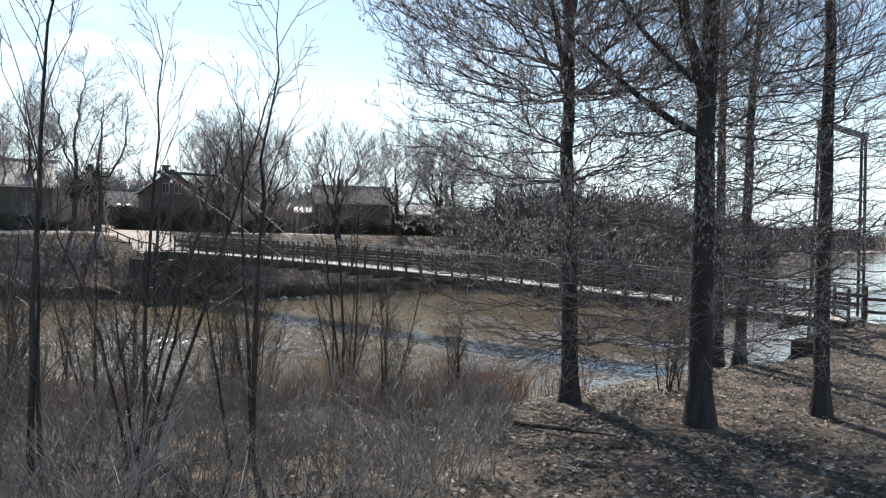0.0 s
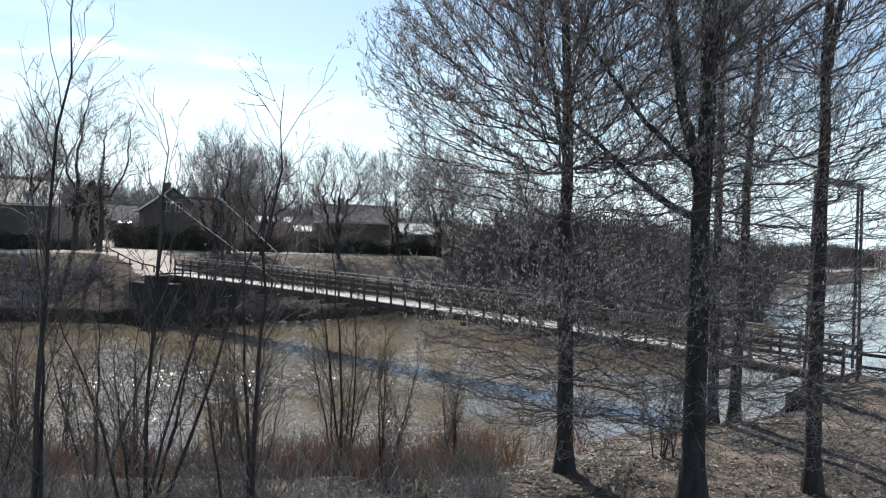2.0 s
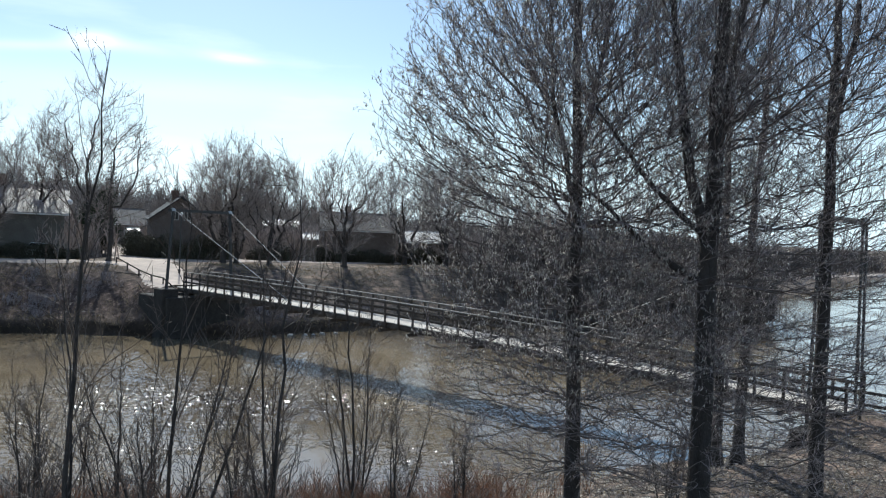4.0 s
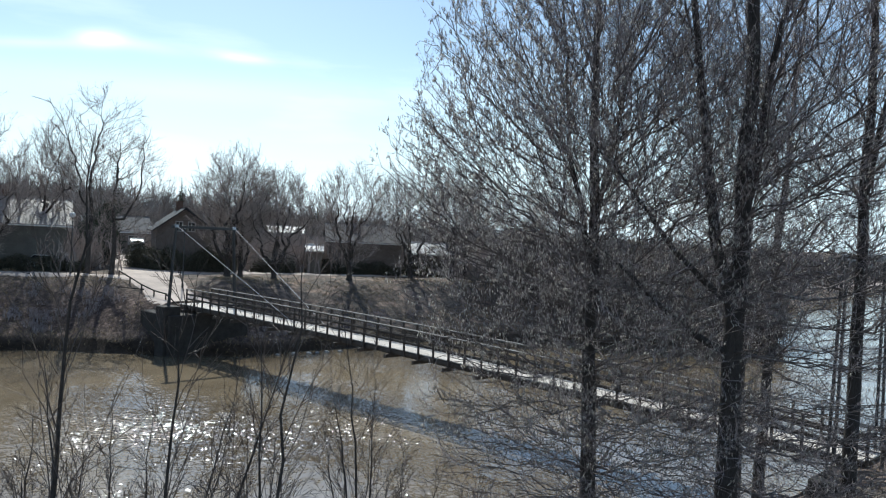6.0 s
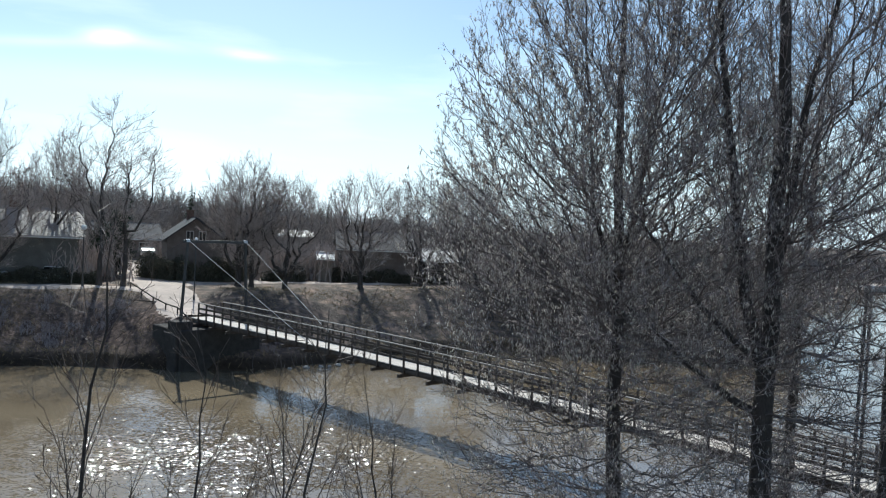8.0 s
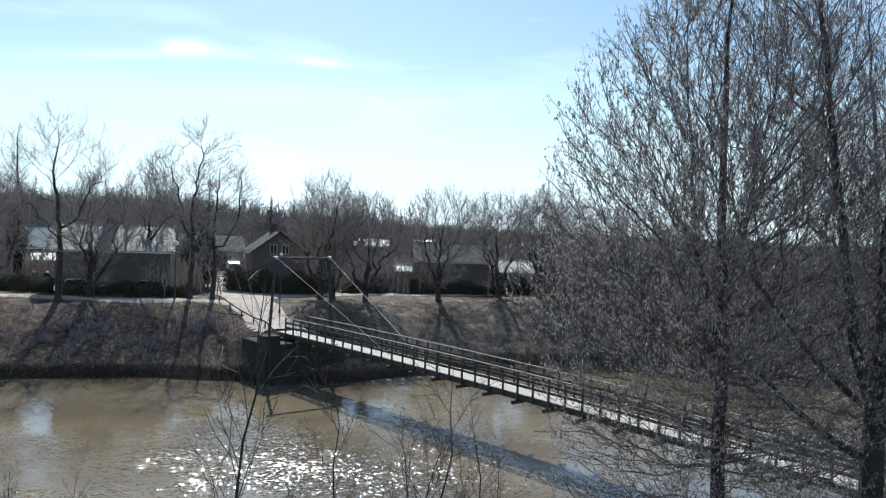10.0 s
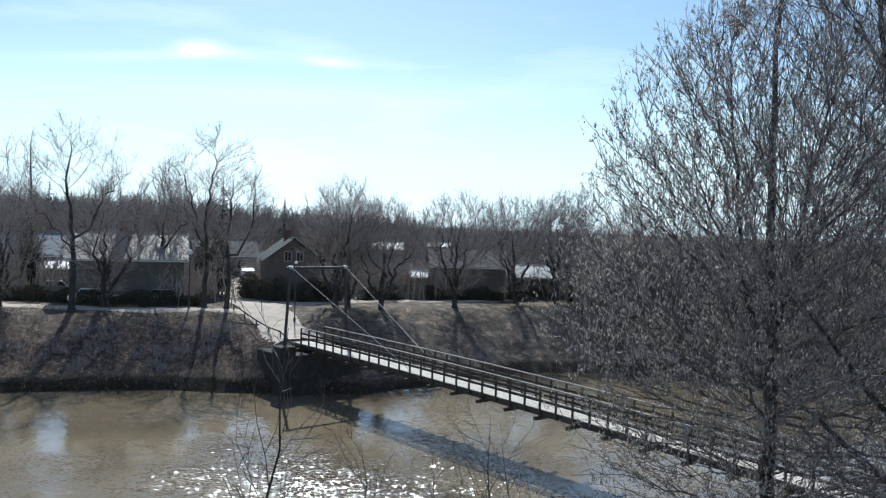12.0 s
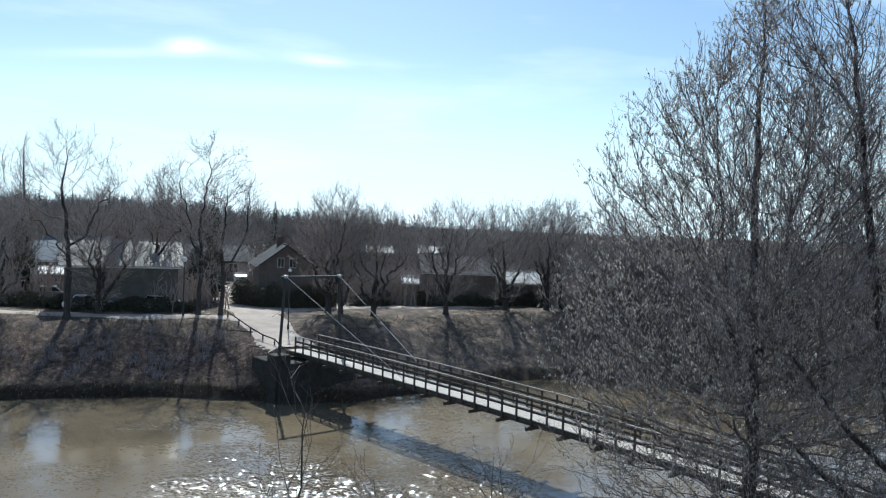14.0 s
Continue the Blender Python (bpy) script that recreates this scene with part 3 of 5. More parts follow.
def grow(rng, seeds, points, rise, bias=0.35, drop=1.6, bend=0.5):
    """Branchwork that reaches every point: each joins the node that it reaches by the shortest, straightest, best rising way.
    seeds: (places, radii) of the stems. Gives nodes, parents and how many nodes are stem."""
    pos = np.concatenate([p for p, r in seeds])
    base = len(pos)
    total = base + len(points)
    pos = np.concatenate([pos, points])
    parent = np.full(total, -1)
    way = np.zeros((total, 3))
    length = np.zeros(total)
    at = 0
    for p, r in seeds:
        n = len(p)
        length[at:at + n] = 0.12 * np.linalg.norm(np.diff(p, axis=0, prepend=p[:1]), axis=1).cumsum()
        way[at:at + n] = unit(np.gradient(p, axis=0))
        at += n
    want = rise(points[:, 2])

    def cost(node, pts, w):
        d = pts - pos[node]
        size = np.linalg.norm(d, axis=-1) + 1e-6
        d = d / size[..., None]
        c = size * (1 + drop * np.maximum(0, w - d[..., 2])) + bias * length[node]
        turn = 1 - (d * way[node]).sum(-1)
        return c + size * (bend * turn if node >= base else 0.0)

    best = np.full(len(points), 1e9)
    which = np.zeros(len(points), int)
    for node in range(base):
        c = cost(node, points, want)
        better = c < best
        best[better], which[better] = c[better], node
    for _ in range(len(points)):
        i = int(np.argmin(best))
        node = base + i
        parent[node] = which[i]
        d = pos[node] - pos[which[i]]
        size = np.linalg.norm(d) + 1e-6
        way[node] = d / size
        length[node] = length[which[i]] + size
        best[i] = 1e12
        c = cost(node, points, want)
        better = (c < best) & (best < 1e11)
        best[better], which[better] = c[better], node
    return pos, parent, base


def crown_points(rng, P, shape, count, sparse=0.2):
    """Places spread through a crown, somewhat closer together towards its outline."""
    h, r = np.array(shape).T
    z = rng.uniform(h[0], h[-1], count * 12)
    keep = rng.random(len(z)) < ((np.interp(z, h, r) / r.max()) ** 1.7 + 0.06) * (sparse + (1 - sparse) * smooth((z / h[-1] - 0.18) / 0.5))
    z = z[keep][:count]
    a = rng.uniform(0, 6.283, len(z))
    rad = np.interp(z, h, r) * rng.random(len(z)) ** 0.43 * (1 + 0.07 * np.sin(a * 5 + z * 1.7))
    return np.stack([np.interp(z, P[0, :, 2], P[0, :, 0]) + np.cos(a) * rad, np.interp(z, P[0, :, 2], P[0, :, 1]) + np.sin(a) * rad, z], -1)


def bare_tree(name, place, label, seed, height, radius, shape, lean=(0, 0), clear=0.06, count=1800, low=-0.1, high=0.78, twigs=4, twig_length=0.5, fine=2, catkins=0, bark=None,
              limb=None, twig=None, leaders=(), group="", sides=10, tip=0.004, crown_top=1.0, crook=0.008, wander=0.012, bias=0.55, bend=1.3, power=2.05, sparse=0.42, skirt=0):
    """A leafless tree: trunk with forks, branches that fill the outline of its crown, twigs and catkins."""
    rng = np.random.default_rng(seed)
    P, R = trunk_line(rng, height * crown_top, lean, radius, k=24, wander=wander)
    stems = [(P, R)]
    for (t, dx, dy, h, r) in leaders:
        s = np.linspace(0, 1, 14)
        i = t * (P.shape[1] - 1)
        b = P[0, int(i)] + (P[0, min(int(i) + 1, P.shape[1] - 1)] - P[0, int(i)]) * (i - int(i))
        q = np.zeros((1, 14, 3))
        q[0, :, 0] = b[0] + dx * s ** 0.8
        q[0, :, 1] = b[1] + dy * s ** 0.8
        q[0, :, 2] = b[2] + h * s
        q[0, 1:] += np.cumsum(rng.normal(size=(13, 3)), axis=0) * crook * h * 0.8
        stems.append((q, (r * (1 - s) ** 0.85 + 0.01)[None]))
    pts = crown_points(rng, P, shape, count, sparse)
    if skirt:
        # long low limbs that spread and droop round the foot of the crown
        low_part = [(0.06 * height, shape[1][1] * 0.9), (0.14 * height, shape[2][1]), (0.27 * height, shape[3][1])]
        pts = np.concatenate([pts, crown_points(rng, P, low_part, skirt, 1.0)])
    seeds = [(p[0][(p[0][:, 2] > clear * height)], r[0][(p[0][:, 2] > clear * height)]) for p, r in stems]
    pos, parent, base = grow(rng, seeds, pts, lambda z: low + (high - low) * smooth(z / height * 1.5 - 0.2), bias, 2.4, bend)
    total = len(pos)
    # thickness: branches carry the sum of what they bear
    load = np.zeros(total)
    kids = np.zeros(total, int)
    for node in range(base, total):
        kids[parent[node]] += 1
    depth = np.zeros(total, int)
    for node in range(base, total):
        k, n = 0, node
        while parent[n] >= 0 and k < 400:
            n, k = parent[n], k + 1
        depth[node] = k
    order = base + np.argsort(-depth[base:])
    for node in order:
        if kids[node] == 0 or load[node] == 0:
            load[node] = max(load[node], (tip * 1.5) ** power)
        load[parent[node]] += load[node] * 0.96
    rad = load ** (1 / power)
    # ease the joints, then draw each stretch with a slight crook
    eased = pos.copy()
    inner = np.arange(base, total)
    eased[inner] = 0.62 * pos[inner] + 0.38 * pos[parent[inner]]
    mix_w = np.where(kids[inner] > 0, 1.0, 0.0)[:, None] * np.where(depth[inner] > 1, 0.55, 0.25)[:, None]
    new_pos = pos.copy()
    new_pos[inner] = pos[inner] * (1 - mix_w) + eased[inner] * mix_w
    stem_r = np.concatenate([r for p, r in seeds])
    a, b = new_pos[parent[inner]], new_pos[inner]
    size = np.linalg.norm(b - a, axis=1, keepdims=True)
    ra = np.where(parent[inner] < base, np.minimum(rad[inner] * 1.1, stem_r[np.minimum(parent[inner], base - 1)] * 0.8), np.minimum(rad[parent[inner]], rad[inner] * 1.5))
    rb = np.minimum(rad[inner], ra)
    m1 = a + (b - a) * 0.35 + rng.normal(size=a.shape) * size * 0.05
    m2 = a + (b - a) * 0.7 + rng.normal(size=a.shape) * size * 0.05
    lines = np.stack([a, m1, m2, b], 1)
    radii = np.stack([ra, ra * 0.65 + rb * 0.35, ra * 0.3 + rb * 0.7, rb], 1)
    thick = rb > tip * 4
    root = thing(name, label, "tree", place, group=group)
    tv = [tubes(p, r, sides) for p, r in stems]
    part("trunk", mesh_from("trunk", *joined(*tv), bark or M_BARK, True), None, root)
    tagged(part("branchwork", mesh_from("branchwork", *joined(tubes(lines[thick], radii[thick], 6), tubes(lines[~thick], radii[~thick], 3)), limb or M_LIMB, True), None, root), kind="stuff")
    # twigs along the thinner branches
    young = lines[(rb < tip * 9) & (rng.random(len(rb)) < 0.45 + 0.55 * smooth((b[:, 2] / height - 0.2) / 0.5))]
    n = len(young) * twigs
    src = np.repeat(young, twigs, axis=0)
    t = rng.random(n)[:, None]
    start = np.where(t < 0.5, src[:, 0] + (src[:, 2] - src[:, 0]) * t * 2, src[:, 2] + (src[:, 3] - src[:, 2]) * (t - 0.5) * 2)
    d = unit(unit(src[:, 3] - src[:, 0]) * 0.75 + rng.normal(size=(n, 3)) * 0.55 + np.array([0, 0, 0.28]))
    L = twig_length * rng.uniform(0.35, 1.25, n)[:, None, None]
    st = np.linspace(0, 1, 4)[None, :, None]
    T = start[:, None] + d[:, None] * L * st + np.array([0, 0, 0.22]) * L * st ** 2 + rng.normal(size=(n, 4, 3)) * L * 0.05 * st
    TR = np.linspace(tip, tip * 0.6, 4)[None].repeat(n, 0)
    groups = [ribbons(T, TR, seed)]
    ends = T
    if fine:
        F, FR = sprout(rng, T, TR, fine, 0.25, 0.98, 0.5, 38, 2, 0.05, 0.005, tip * 0.55, 0.06, 0.4)
        groups.append(ribbons(F, FR, seed + 1))
        ends = F
    tagged(part("twig_crown", mesh_from("twig_crown", *joined(*groups), twig or M_TWIG), None, root, "fine leafless twigs"), kind="stuff")
    if catkins:
        high_up = ends[ends[:, -1, 2] > 3.6]
        v, f = hang(rng, high_up, catkins, 0.08, 0.0115, 0.3)
        tagged(part("catkin_cover", mesh_from("catkin_cover", v, f, M_CATKIN), None, root, "small pale hanging catkins and buds"), kind="stuff")
    return root


def on_land(x, y, sink=0.08):
    return (x, y, land_z(x, y) - sink)


# near bank trees beside the river
GROUP_NEAR = "alders on the near bank"
bare_tree("alder_tree", on_land(3.1, 19.4), "tall straight leafless alder with catkins on the river bank", 3, 17.6, 0.20,
          [(0.7, 1.6), (2, 3.4), (4, 3.9), (6, 4.2), (8, 4.75), (9.5, 4.9), (11, 4.6), (12, 4.25), (13, 3.85), (14, 3.4), (15, 2.8), (16.1, 1.9), (17.3, 0.6), (17.9, 0.1)],
          lean=(-0.02, 0.0), count=3900, catkins=84000, sparse=0.6, skirt=420, low=-0.3, tip=0.0047, leaders=((0.42, -0.9, 0.6, 8.0, 0.065), (0.5, 0.9, -0.5, 6.4, 0.055)), group=GROUP_NEAR)
bare_tree("alder_tree", on_land(5.55, 17.3), "thick dark leafless alder with a forked stem", 5, 20.0, 0.25,
          [(1.0, 1.6), (3, 3.4), (6, 4.4), (10, 4.7), (13, 4.4), (16, 3.7), (19, 2.2), (20.6, 0.4)], lean=(-0.006, 0.0), clear=0.08, count=2700, sparse=0.55, skirt=300, low=-0.25, tip=0.0045,
          catkins=20000, leaders=((0.34, -1.5, 0.4, 11.0, 0.12), (0.45, 1.4, 0.5, 9.0, 0.09), (0.31, -3.3, 0.3, 2.4, 0.075), (0.36, -3.0, -0.3, 3.2, 0.06)), group=GROUP_NEAR)
bare_tree("alder_tree", on_land(8.75, 25.7), "slender leafless alder growing as one of a pair", 7, 18.0, 0.17,
          [(1.0, 1.4), (3, 3.0), (6, 3.6), (10, 3.6), (14, 2.8), (17, 1.3), (18.4, 0.2)], lean=(-0.01, 0.0), count=800, clear=0.1, skirt=110, low=-0.25, catkins=2500, group=GROUP_NEAR)
bare_tree("alder_tree", on_land(9.4, 25.6), "slender leafless alder growing as one of a pair", 9, 17.5, 0.18,
          [(1.0, 1.4), (3, 3.0), (6, 3.6), (10, 3.6), (14, 2.8), (16.6, 1.3), (18, 0.2)], lean=(0.02, 0.0), count=800, clear=0.1, skirt=110, low=-0.25, catkins=2500, group=GROUP_NEAR)
bare_tree("alder_tree", on_land(8.6, 18.3), "leaning leafless alder standing by the bridge approach", 13, 19.0, 0.175,
          [(1.5, 1.8), (4, 3.4), (7, 4.0), (11, 4.2), (14, 3.7), (17, 2.3), (19.4, 0.3)], lean=(-0.018, 0.0), clear=0.12, count=1500, skirt=220, low=-0.25,
          catkins=6000, leaders=((0.5, 1.0, 0.3, 8.0, 0.07),), group=GROUP_NEAR)

# saplings on the near shore
GROUP_SAPLING = "saplings along the near shore"
for n, (x, y, h, stems) in enumerate(((-6.3, 12.4, 9.7, 2), (-5.2, 14.1, 7.7, 6), (-3.3, 13.8, 8.2, 3), (-2.4, 19.9, 7.0, 7), (-15.0, 22.6, 4.6, 6), (-10.2, 21.8, 4.2, 4),
                                      (-12.6, 20.4, 3.8, 6), (-7.4, 19.8, 4.6, 6), (0.4, 20.4, 3.0, 5), (-18.5, 25.0, 4.4, 6), (5.9, 20.9, 2.3, 7), (-5.4, 20.6, 4.2, 6), (-9.0, 17.0, 4.4, 6),
                                      (-12.0, 15.5, 4.2, 6), (-1.2, 18.6, 3.8, 5), (-8.0, 14.5, 4.0, 6), (-3.9, 17.4, 4.0, 6), (-6.9, 16.4, 4.6, 5))):
    rng = np.random.default_rng(100 + n)
    root = thing("sapling", "slender many-stemmed leafless willow sapling on the shore", "sapling", on_land(x, y), group=GROUP_SAPLING)
    lines, radii = [], []
    for k in range(stems):
        hh = h * (1 if k == 0 else rng.uniform(0.45, 0.9))
        a = rng.uniform(0, 6.283)
        out = 0 if k == 0 else rng.uniform(0.08, 0.34)
        P, R = trunk_line(rng, hh, (math.cos(a) * out, math.sin(a) * out), 0.0042 * hh + 0.010, 12, 0.035, 0.004, 1.2)
        P[0, :, :2] += rng.normal(size=2) * 0.15
        part("stem", mesh_from("stem", *tubes(P, R, 6), M_BARK, True), None, root)
        lines.append(P)
        radii.append(R)
    P, R = np.concatenate(lines), np.concatenate(radii)
    L1, R1 = sprout(rng, P, R, 22, 0.12, 0.97, 0.30, 32, 5, 0.12, 0.006, 0.0036, 0.05, 0.55)
    L2, R2 = sprout(rng, L1, R1, 6, 0.12, 0.97, 0.42, 36, 3, 0.06, 0.006, 0.003, 0.05)
    L3, R3 = sprout(rng, L2, R2, 1, 0.3, 0.95, 0.5, 36, 2, 0.05, 0.006, 0.0026, 0.05)
    tagged(part("twig_crown", mesh_from("twig_crown", *joined(tubes(L1, R1, 3), ribbons(L2, R2, n), ribbons(L3, R3, n)), M_TWIG_RED), None, root, "thin reddish twigs"), kind="stuff")

# far bank trees along the footpath
GROUP_FAR = "trees along the far bank"
for n, (x, y, h, r, w, low, high, leaders) in enumerate((
        (-42.0, 66.4, 17.0, 0.30, 4.6, 10, 50, ((0.42, 4.6, 0.5, 5.5, 0.15), (0.35, -3.0, 0.5, 4.0, 0.11))),
        (-40.6, 69.0, 11.5, 0.22, 3.4, 15, 55, ((0.3, 1.5, 0.3, 6.0, 0.13),)),
        (-38.6, 75.6, 13.5, 0.22, 3.0, 25, 65, ((0.3, -1.2, 0.3, 7.0, 0.12),)),
        (-32.3, 71.4, 16.4, 0.26, 3.6, 10, 55, ((0.35, -2.0, 0.0, 8.0, 0.14),)),
        (-30.5, 72.2, 13.5, 0.26, 3.6, 10, 50, ((0.42, 2.6, 0.2, 7.0, 0.15),)),
        (-22.0, 78.5, 12.8, 0.25, 3.8, 20, 60, ((0.3, -1.8, 0.3, 7.4, 0.13),)),
        (-20.9, 79.2, 11.2, 0.20, 3.2, 20, 60, ()),
        (-17.4, 78.2, 10.8, 0.22, 3.4, 20, 60, ((0.3, 1.6, 0.2, 6.0, 0.12),)),
        (-10.9, 84.2, 12.2, 0.23, 4.2, 25, 62, ((0.12, 1.6, 0.2, 9.5, 0.15), (0.12, -1.4, 0.4, 9.0, 0.14))),
        (-4.9, 89.6, 12.0, 0.23, 4.0, 25, 62, ((0.12, 1.7, 0.2, 9.5, 0.15), (0.14, -1.4, 0.2, 8.6, 0.13))),
        (-0.4, 92.2, 12.5, 0.23, 4.0, 25, 62, ((0.15, 1.2, 0.2, 9.5, 0.14),)),
        (1.2, 96.0, 12.6, 0.23, 4.0, 25, 62, ((0.15, -1.2, 0.2, 9.5, 0.14),)),
        (8.0, 101.0, 12.0, 0.22, 3.8, 25, 62, ()),
        (16.0, 107.0, 11.0, 0.22, 3.8, 25, 62, ()),
        (-48.5, 66.0, 11.0, 0.22, 3.4, 20, 60, ()),
        (-53.0, 69.5, 14.0, 0.24, 3.4, 20, 60, ()))):
    open_crown = n in (0, 3, 4, 15)
    if open_crown:
        leaders = tuple((*row[:4], row[4] * 0.7) for row in leaders)
        outline, more = [(0.2, 0.5), (0.4, 1.1), (0.6, 1.3), (0.8, 1.1), (0.93, 0.7), (1.03, 0.2)], leaders
    else:
        outline = [(0.1, 0.4), (0.28, 0.8), (0.5, 1.15), (0.72, 1.25), (0.88, 1.0), (0.98, 0.55), (1.04, 0.15)]
        more = [(0.10 + 0.05 * k, math.cos(2.1 * k + n) * w * 0.6, math.sin(2.1 * k + n) * w * 0.6, h * (0.66 - 0.05 * k), r * 0.75) for k in range(4)]
    bare_tree("bank_tree", on_land(x, y, 0.15), "tall crooked leafless tree beside the riverside footpath" if open_crown else "spreading many-stemmed leafless willow beside the footpath", 200 + n, h * (1.0 if open_crown else 0.95), r * (0.9 if open_crown else 1.25),
              [(a * h * (1.0 if open_crown else 0.95), b * w * (1.15 if open_crown else 0.9)) for a, b in outline], clear=0.3 if open_crown else 0.14, count=170 if open_crown else 340, crown_top=0.9 if open_crown else 0.72, low=0.25, high=0.5 if open_crown else 0.75,
              twigs=7 if open_crown else 8, twig_length=1.0, fine=3, leaders=more, group=GROUP_FAR, twig=M_FAR_TREE, limb=M_BARK_PALE, sides=8, tip=0.0095 if open_crown else 0.010, crook=0.045, wander=0.035, bias=0.3 if open_crown else 0.6, sparse=1.0)
# a slim poplar among the gardens
bare_tree("poplar_tree", on_land(-63, 92, 0.15), "slim columnar leafless poplar behind the houses", 260, 18, 0.25, [(1, 0.6), (4, 1.3), (9, 1.5), (14, 1.0), (18.4, 0.15)], count=300, low=0.7, high=0.85,
          twigs=4, twig_length=0.8, fine=2, twig=M_FAR_TREE, limb=M_BARK, tip=0.009, bias=0.3, sparse=1.0)


# ---- footbridge ----
D = (FAR_END - NEAR_END).normalized()                 # along the deck, towards the far bank
N = Vector((-D.y, D.x, 0)).normalized() * -1          # across, from the near edge
LENGTH = (FAR_END - NEAR_END).length
DECK_W = 2.0


def on_deck(s, n=0.0, z=0.0):
    """A place s metres along the deck, n across it, z above its top."""
    u = s / LENGTH
    return NEAR_END + D * s + N * n + Vector((0, 0, z + 0.25 * 4 * u * (1 - u)))


def build_bridge():
    root = thing("footbridge", "timber suspension footbridge with pale planks and dark railings", "bridge")
    steps = 30

    def sweep(n, z, w, h, end=LENGTH):
        """One bar that follows the deck."""
        v = []
        for i in range(steps + 1):
            c = on_deck(end * i / steps, n, z)
            v += [c + N * (a * w / 2) + Vector((0, 0, b * h / 2)) for a, b in ((-1, -1), (1, -1), (1, 1), (-1, 1))]
        f = [(4 * i + k, 4 * i + (k + 1) % 4, 4 * i + 4 + (k + 1) % 4, 4 * i + 4 + k) for i in range(steps) for k in range(4)] + [(0, 3, 2, 1), (4 * steps, 4 * steps + 1, 4 * steps + 2, 4 * steps + 3)]
        return np.array(v), np.array(f)

    for n in (0.12, DECK_W - 0.12):
        part("girder", mesh_from("girder", *sweep(n, -0.22, 0.16, 0.30), M_WOOD_DARK), None, root, "dark timber girder under the deck")
    count = int(LENGTH / 1.12)
    gap = LENGTH / count
    plain_post = boxes((-0.05, 0.05, -0.05, 0.05, -0.35, 1.18), bevel=0.008)
    post_me = bpy.data.meshes.new("post")
    plain_post.to_mesh(post_me)
    plain_post.free()
    post_me.materials.append(M_WOOD_DARK)
    turn = math.atan2(D.y, D.x)
    for side in (-0.04, DECK_W + 0.04):
        for i in range(count):
            ob = new("post", post_me)
            ob.parent = root
            ob.matrix_basis = Matrix.Translation(on_deck(gap * i, side)) @ Matrix.Rotation(turn, 4, "Z")
        for name, z, w, h, mat in (("top_rail", 1.2, 0.14, 0.05, M_WOOD_GREY), ("mid_rail", 0.80, 0.04, 0.14, M_WOOD_DARK), ("mid_rail", 0.45, 0.04, 0.14, M_WOOD_DARK)):
            part(name, mesh_from(name, *sweep(side, z, w, h, LENGTH - gap), mat), None, root, "sun-bleached handrail" if name == "top_rail" else "")
    for i in range(0, count + 1, 2):
        bm = beam(bmesh.new(), on_deck(gap * i, -0.45, -0.46), on_deck(gap * i, DECK_W + 0.45, -0.46), 0.14, 0.2)
        part("cross_beam", bm, M_WOOD_DARK, root)
    # planks of the deck
    plank = boxes((-0.068, 0.068, -DECK_W / 2, DECK_W / 2, -0.05, 0.0), bevel=0.006)
    plank_me = bpy.data.meshes.new("plank")
    plank.to_mesh(plank_me)
    plank.free()
    plank_me.materials.append(M_DECK)
    total = int(LENGTH / 0.19)
    rng = random.Random(4)
    for i in range(total):
        s = LENGTH * (i + 0.5) / total
        ob = new("plank", plank_me)
        ob.parent = root
        ob.matrix_basis = Matrix.Translation(on_deck(s, DECK_W / 2 + rng.uniform(-0.01, 0.01), rng.uniform(-0.004, 0.004))) @ Matrix.Rotation(turn, 4, "Z") @ Matrix.Diagonal((1.28, 1, 1, 1))
    return root


build_bridge()


def build_tower(s, name_label, stay_to, back_to, feet_n, foot_w, stay_mat, stay_r, top, base):
    """A portal of two leaning legs with a head beam, its stays and footing blocks."""
    root = thing("bridge_tower", name_label, "bridge tower")
    feet = [on_deck(s, n) for n in feet_n]
    heads = [on_deck(s, n) for n in (feet_n[0] + 0.35, feet_n[1] - 0.35)]
    for f, h in zip(feet, heads):
        f.z, h.z = base - 0.1, top
        leg = part("leg", beam(beam(bmesh.new(), f + D * 0.11, h + D * 0.07, 0.09, 0.1, D), f - D * 0.11, h - D * 0.07, 0.09, 0.1, D), M_STEEL_DARK, root)
        for i in range(1, 9):
            p = f.lerp(h, i / 9)
            part("lacing_bar", beam(bmesh.new(), p - D * 0.12, p + D * 0.12, 0.05, 0.05), M_STEEL_DARK, leg)
        part("cap", rod(bmesh.new(), h - Vector((0, 0, 0.05)), h + Vector((0, 0, 0.16)), 0.2, 0.16), M_STEEL, root)
        bm = bmesh.new()
        bz = land_z(f.x, f.y)
        beam(bm, (f.x, f.y, min(bz, base) - 0.8), (f.x, f.y, base), foot_w, foot_w, D)
        bmesh.ops.bevel(bm, geom=list(bm.edges), offset=0.05, segments=1, affect="EDGES")
        part("footing", bm, M_CONCRETE, root, "concrete footing block coloured dark for the shade under the bridge end")
    a, b = heads
    over = (b - a).normalized() * 0.35
    part("head_beam", beam(bmesh.new(), a - over, b + over, 0.16, 0.2), M_STEEL_DARK, root)
    bm = bmesh.new()
    for i, (h, n) in enumerate(zip(heads, (-0.1, DECK_W + 0.1))):
        bm = rod(bmesh.new(), h + Vector((0, 0, 0.1)), on_deck(stay_to, n, 0.1), stay_r, sides=6)
        part("stay_cable", bm, stay_mat, root, "thick steel stay cable")
        end = on_deck(back_to, (-3.0, 5.0)[i])
        end.z = land_z(end.x, end.y) - 0.1
        part("back_stay", rod(bmesh.new(), h + Vector((0, 0, 0.1)), end, 0.012, sides=6), M_STEEL_DARK, root)
    return root


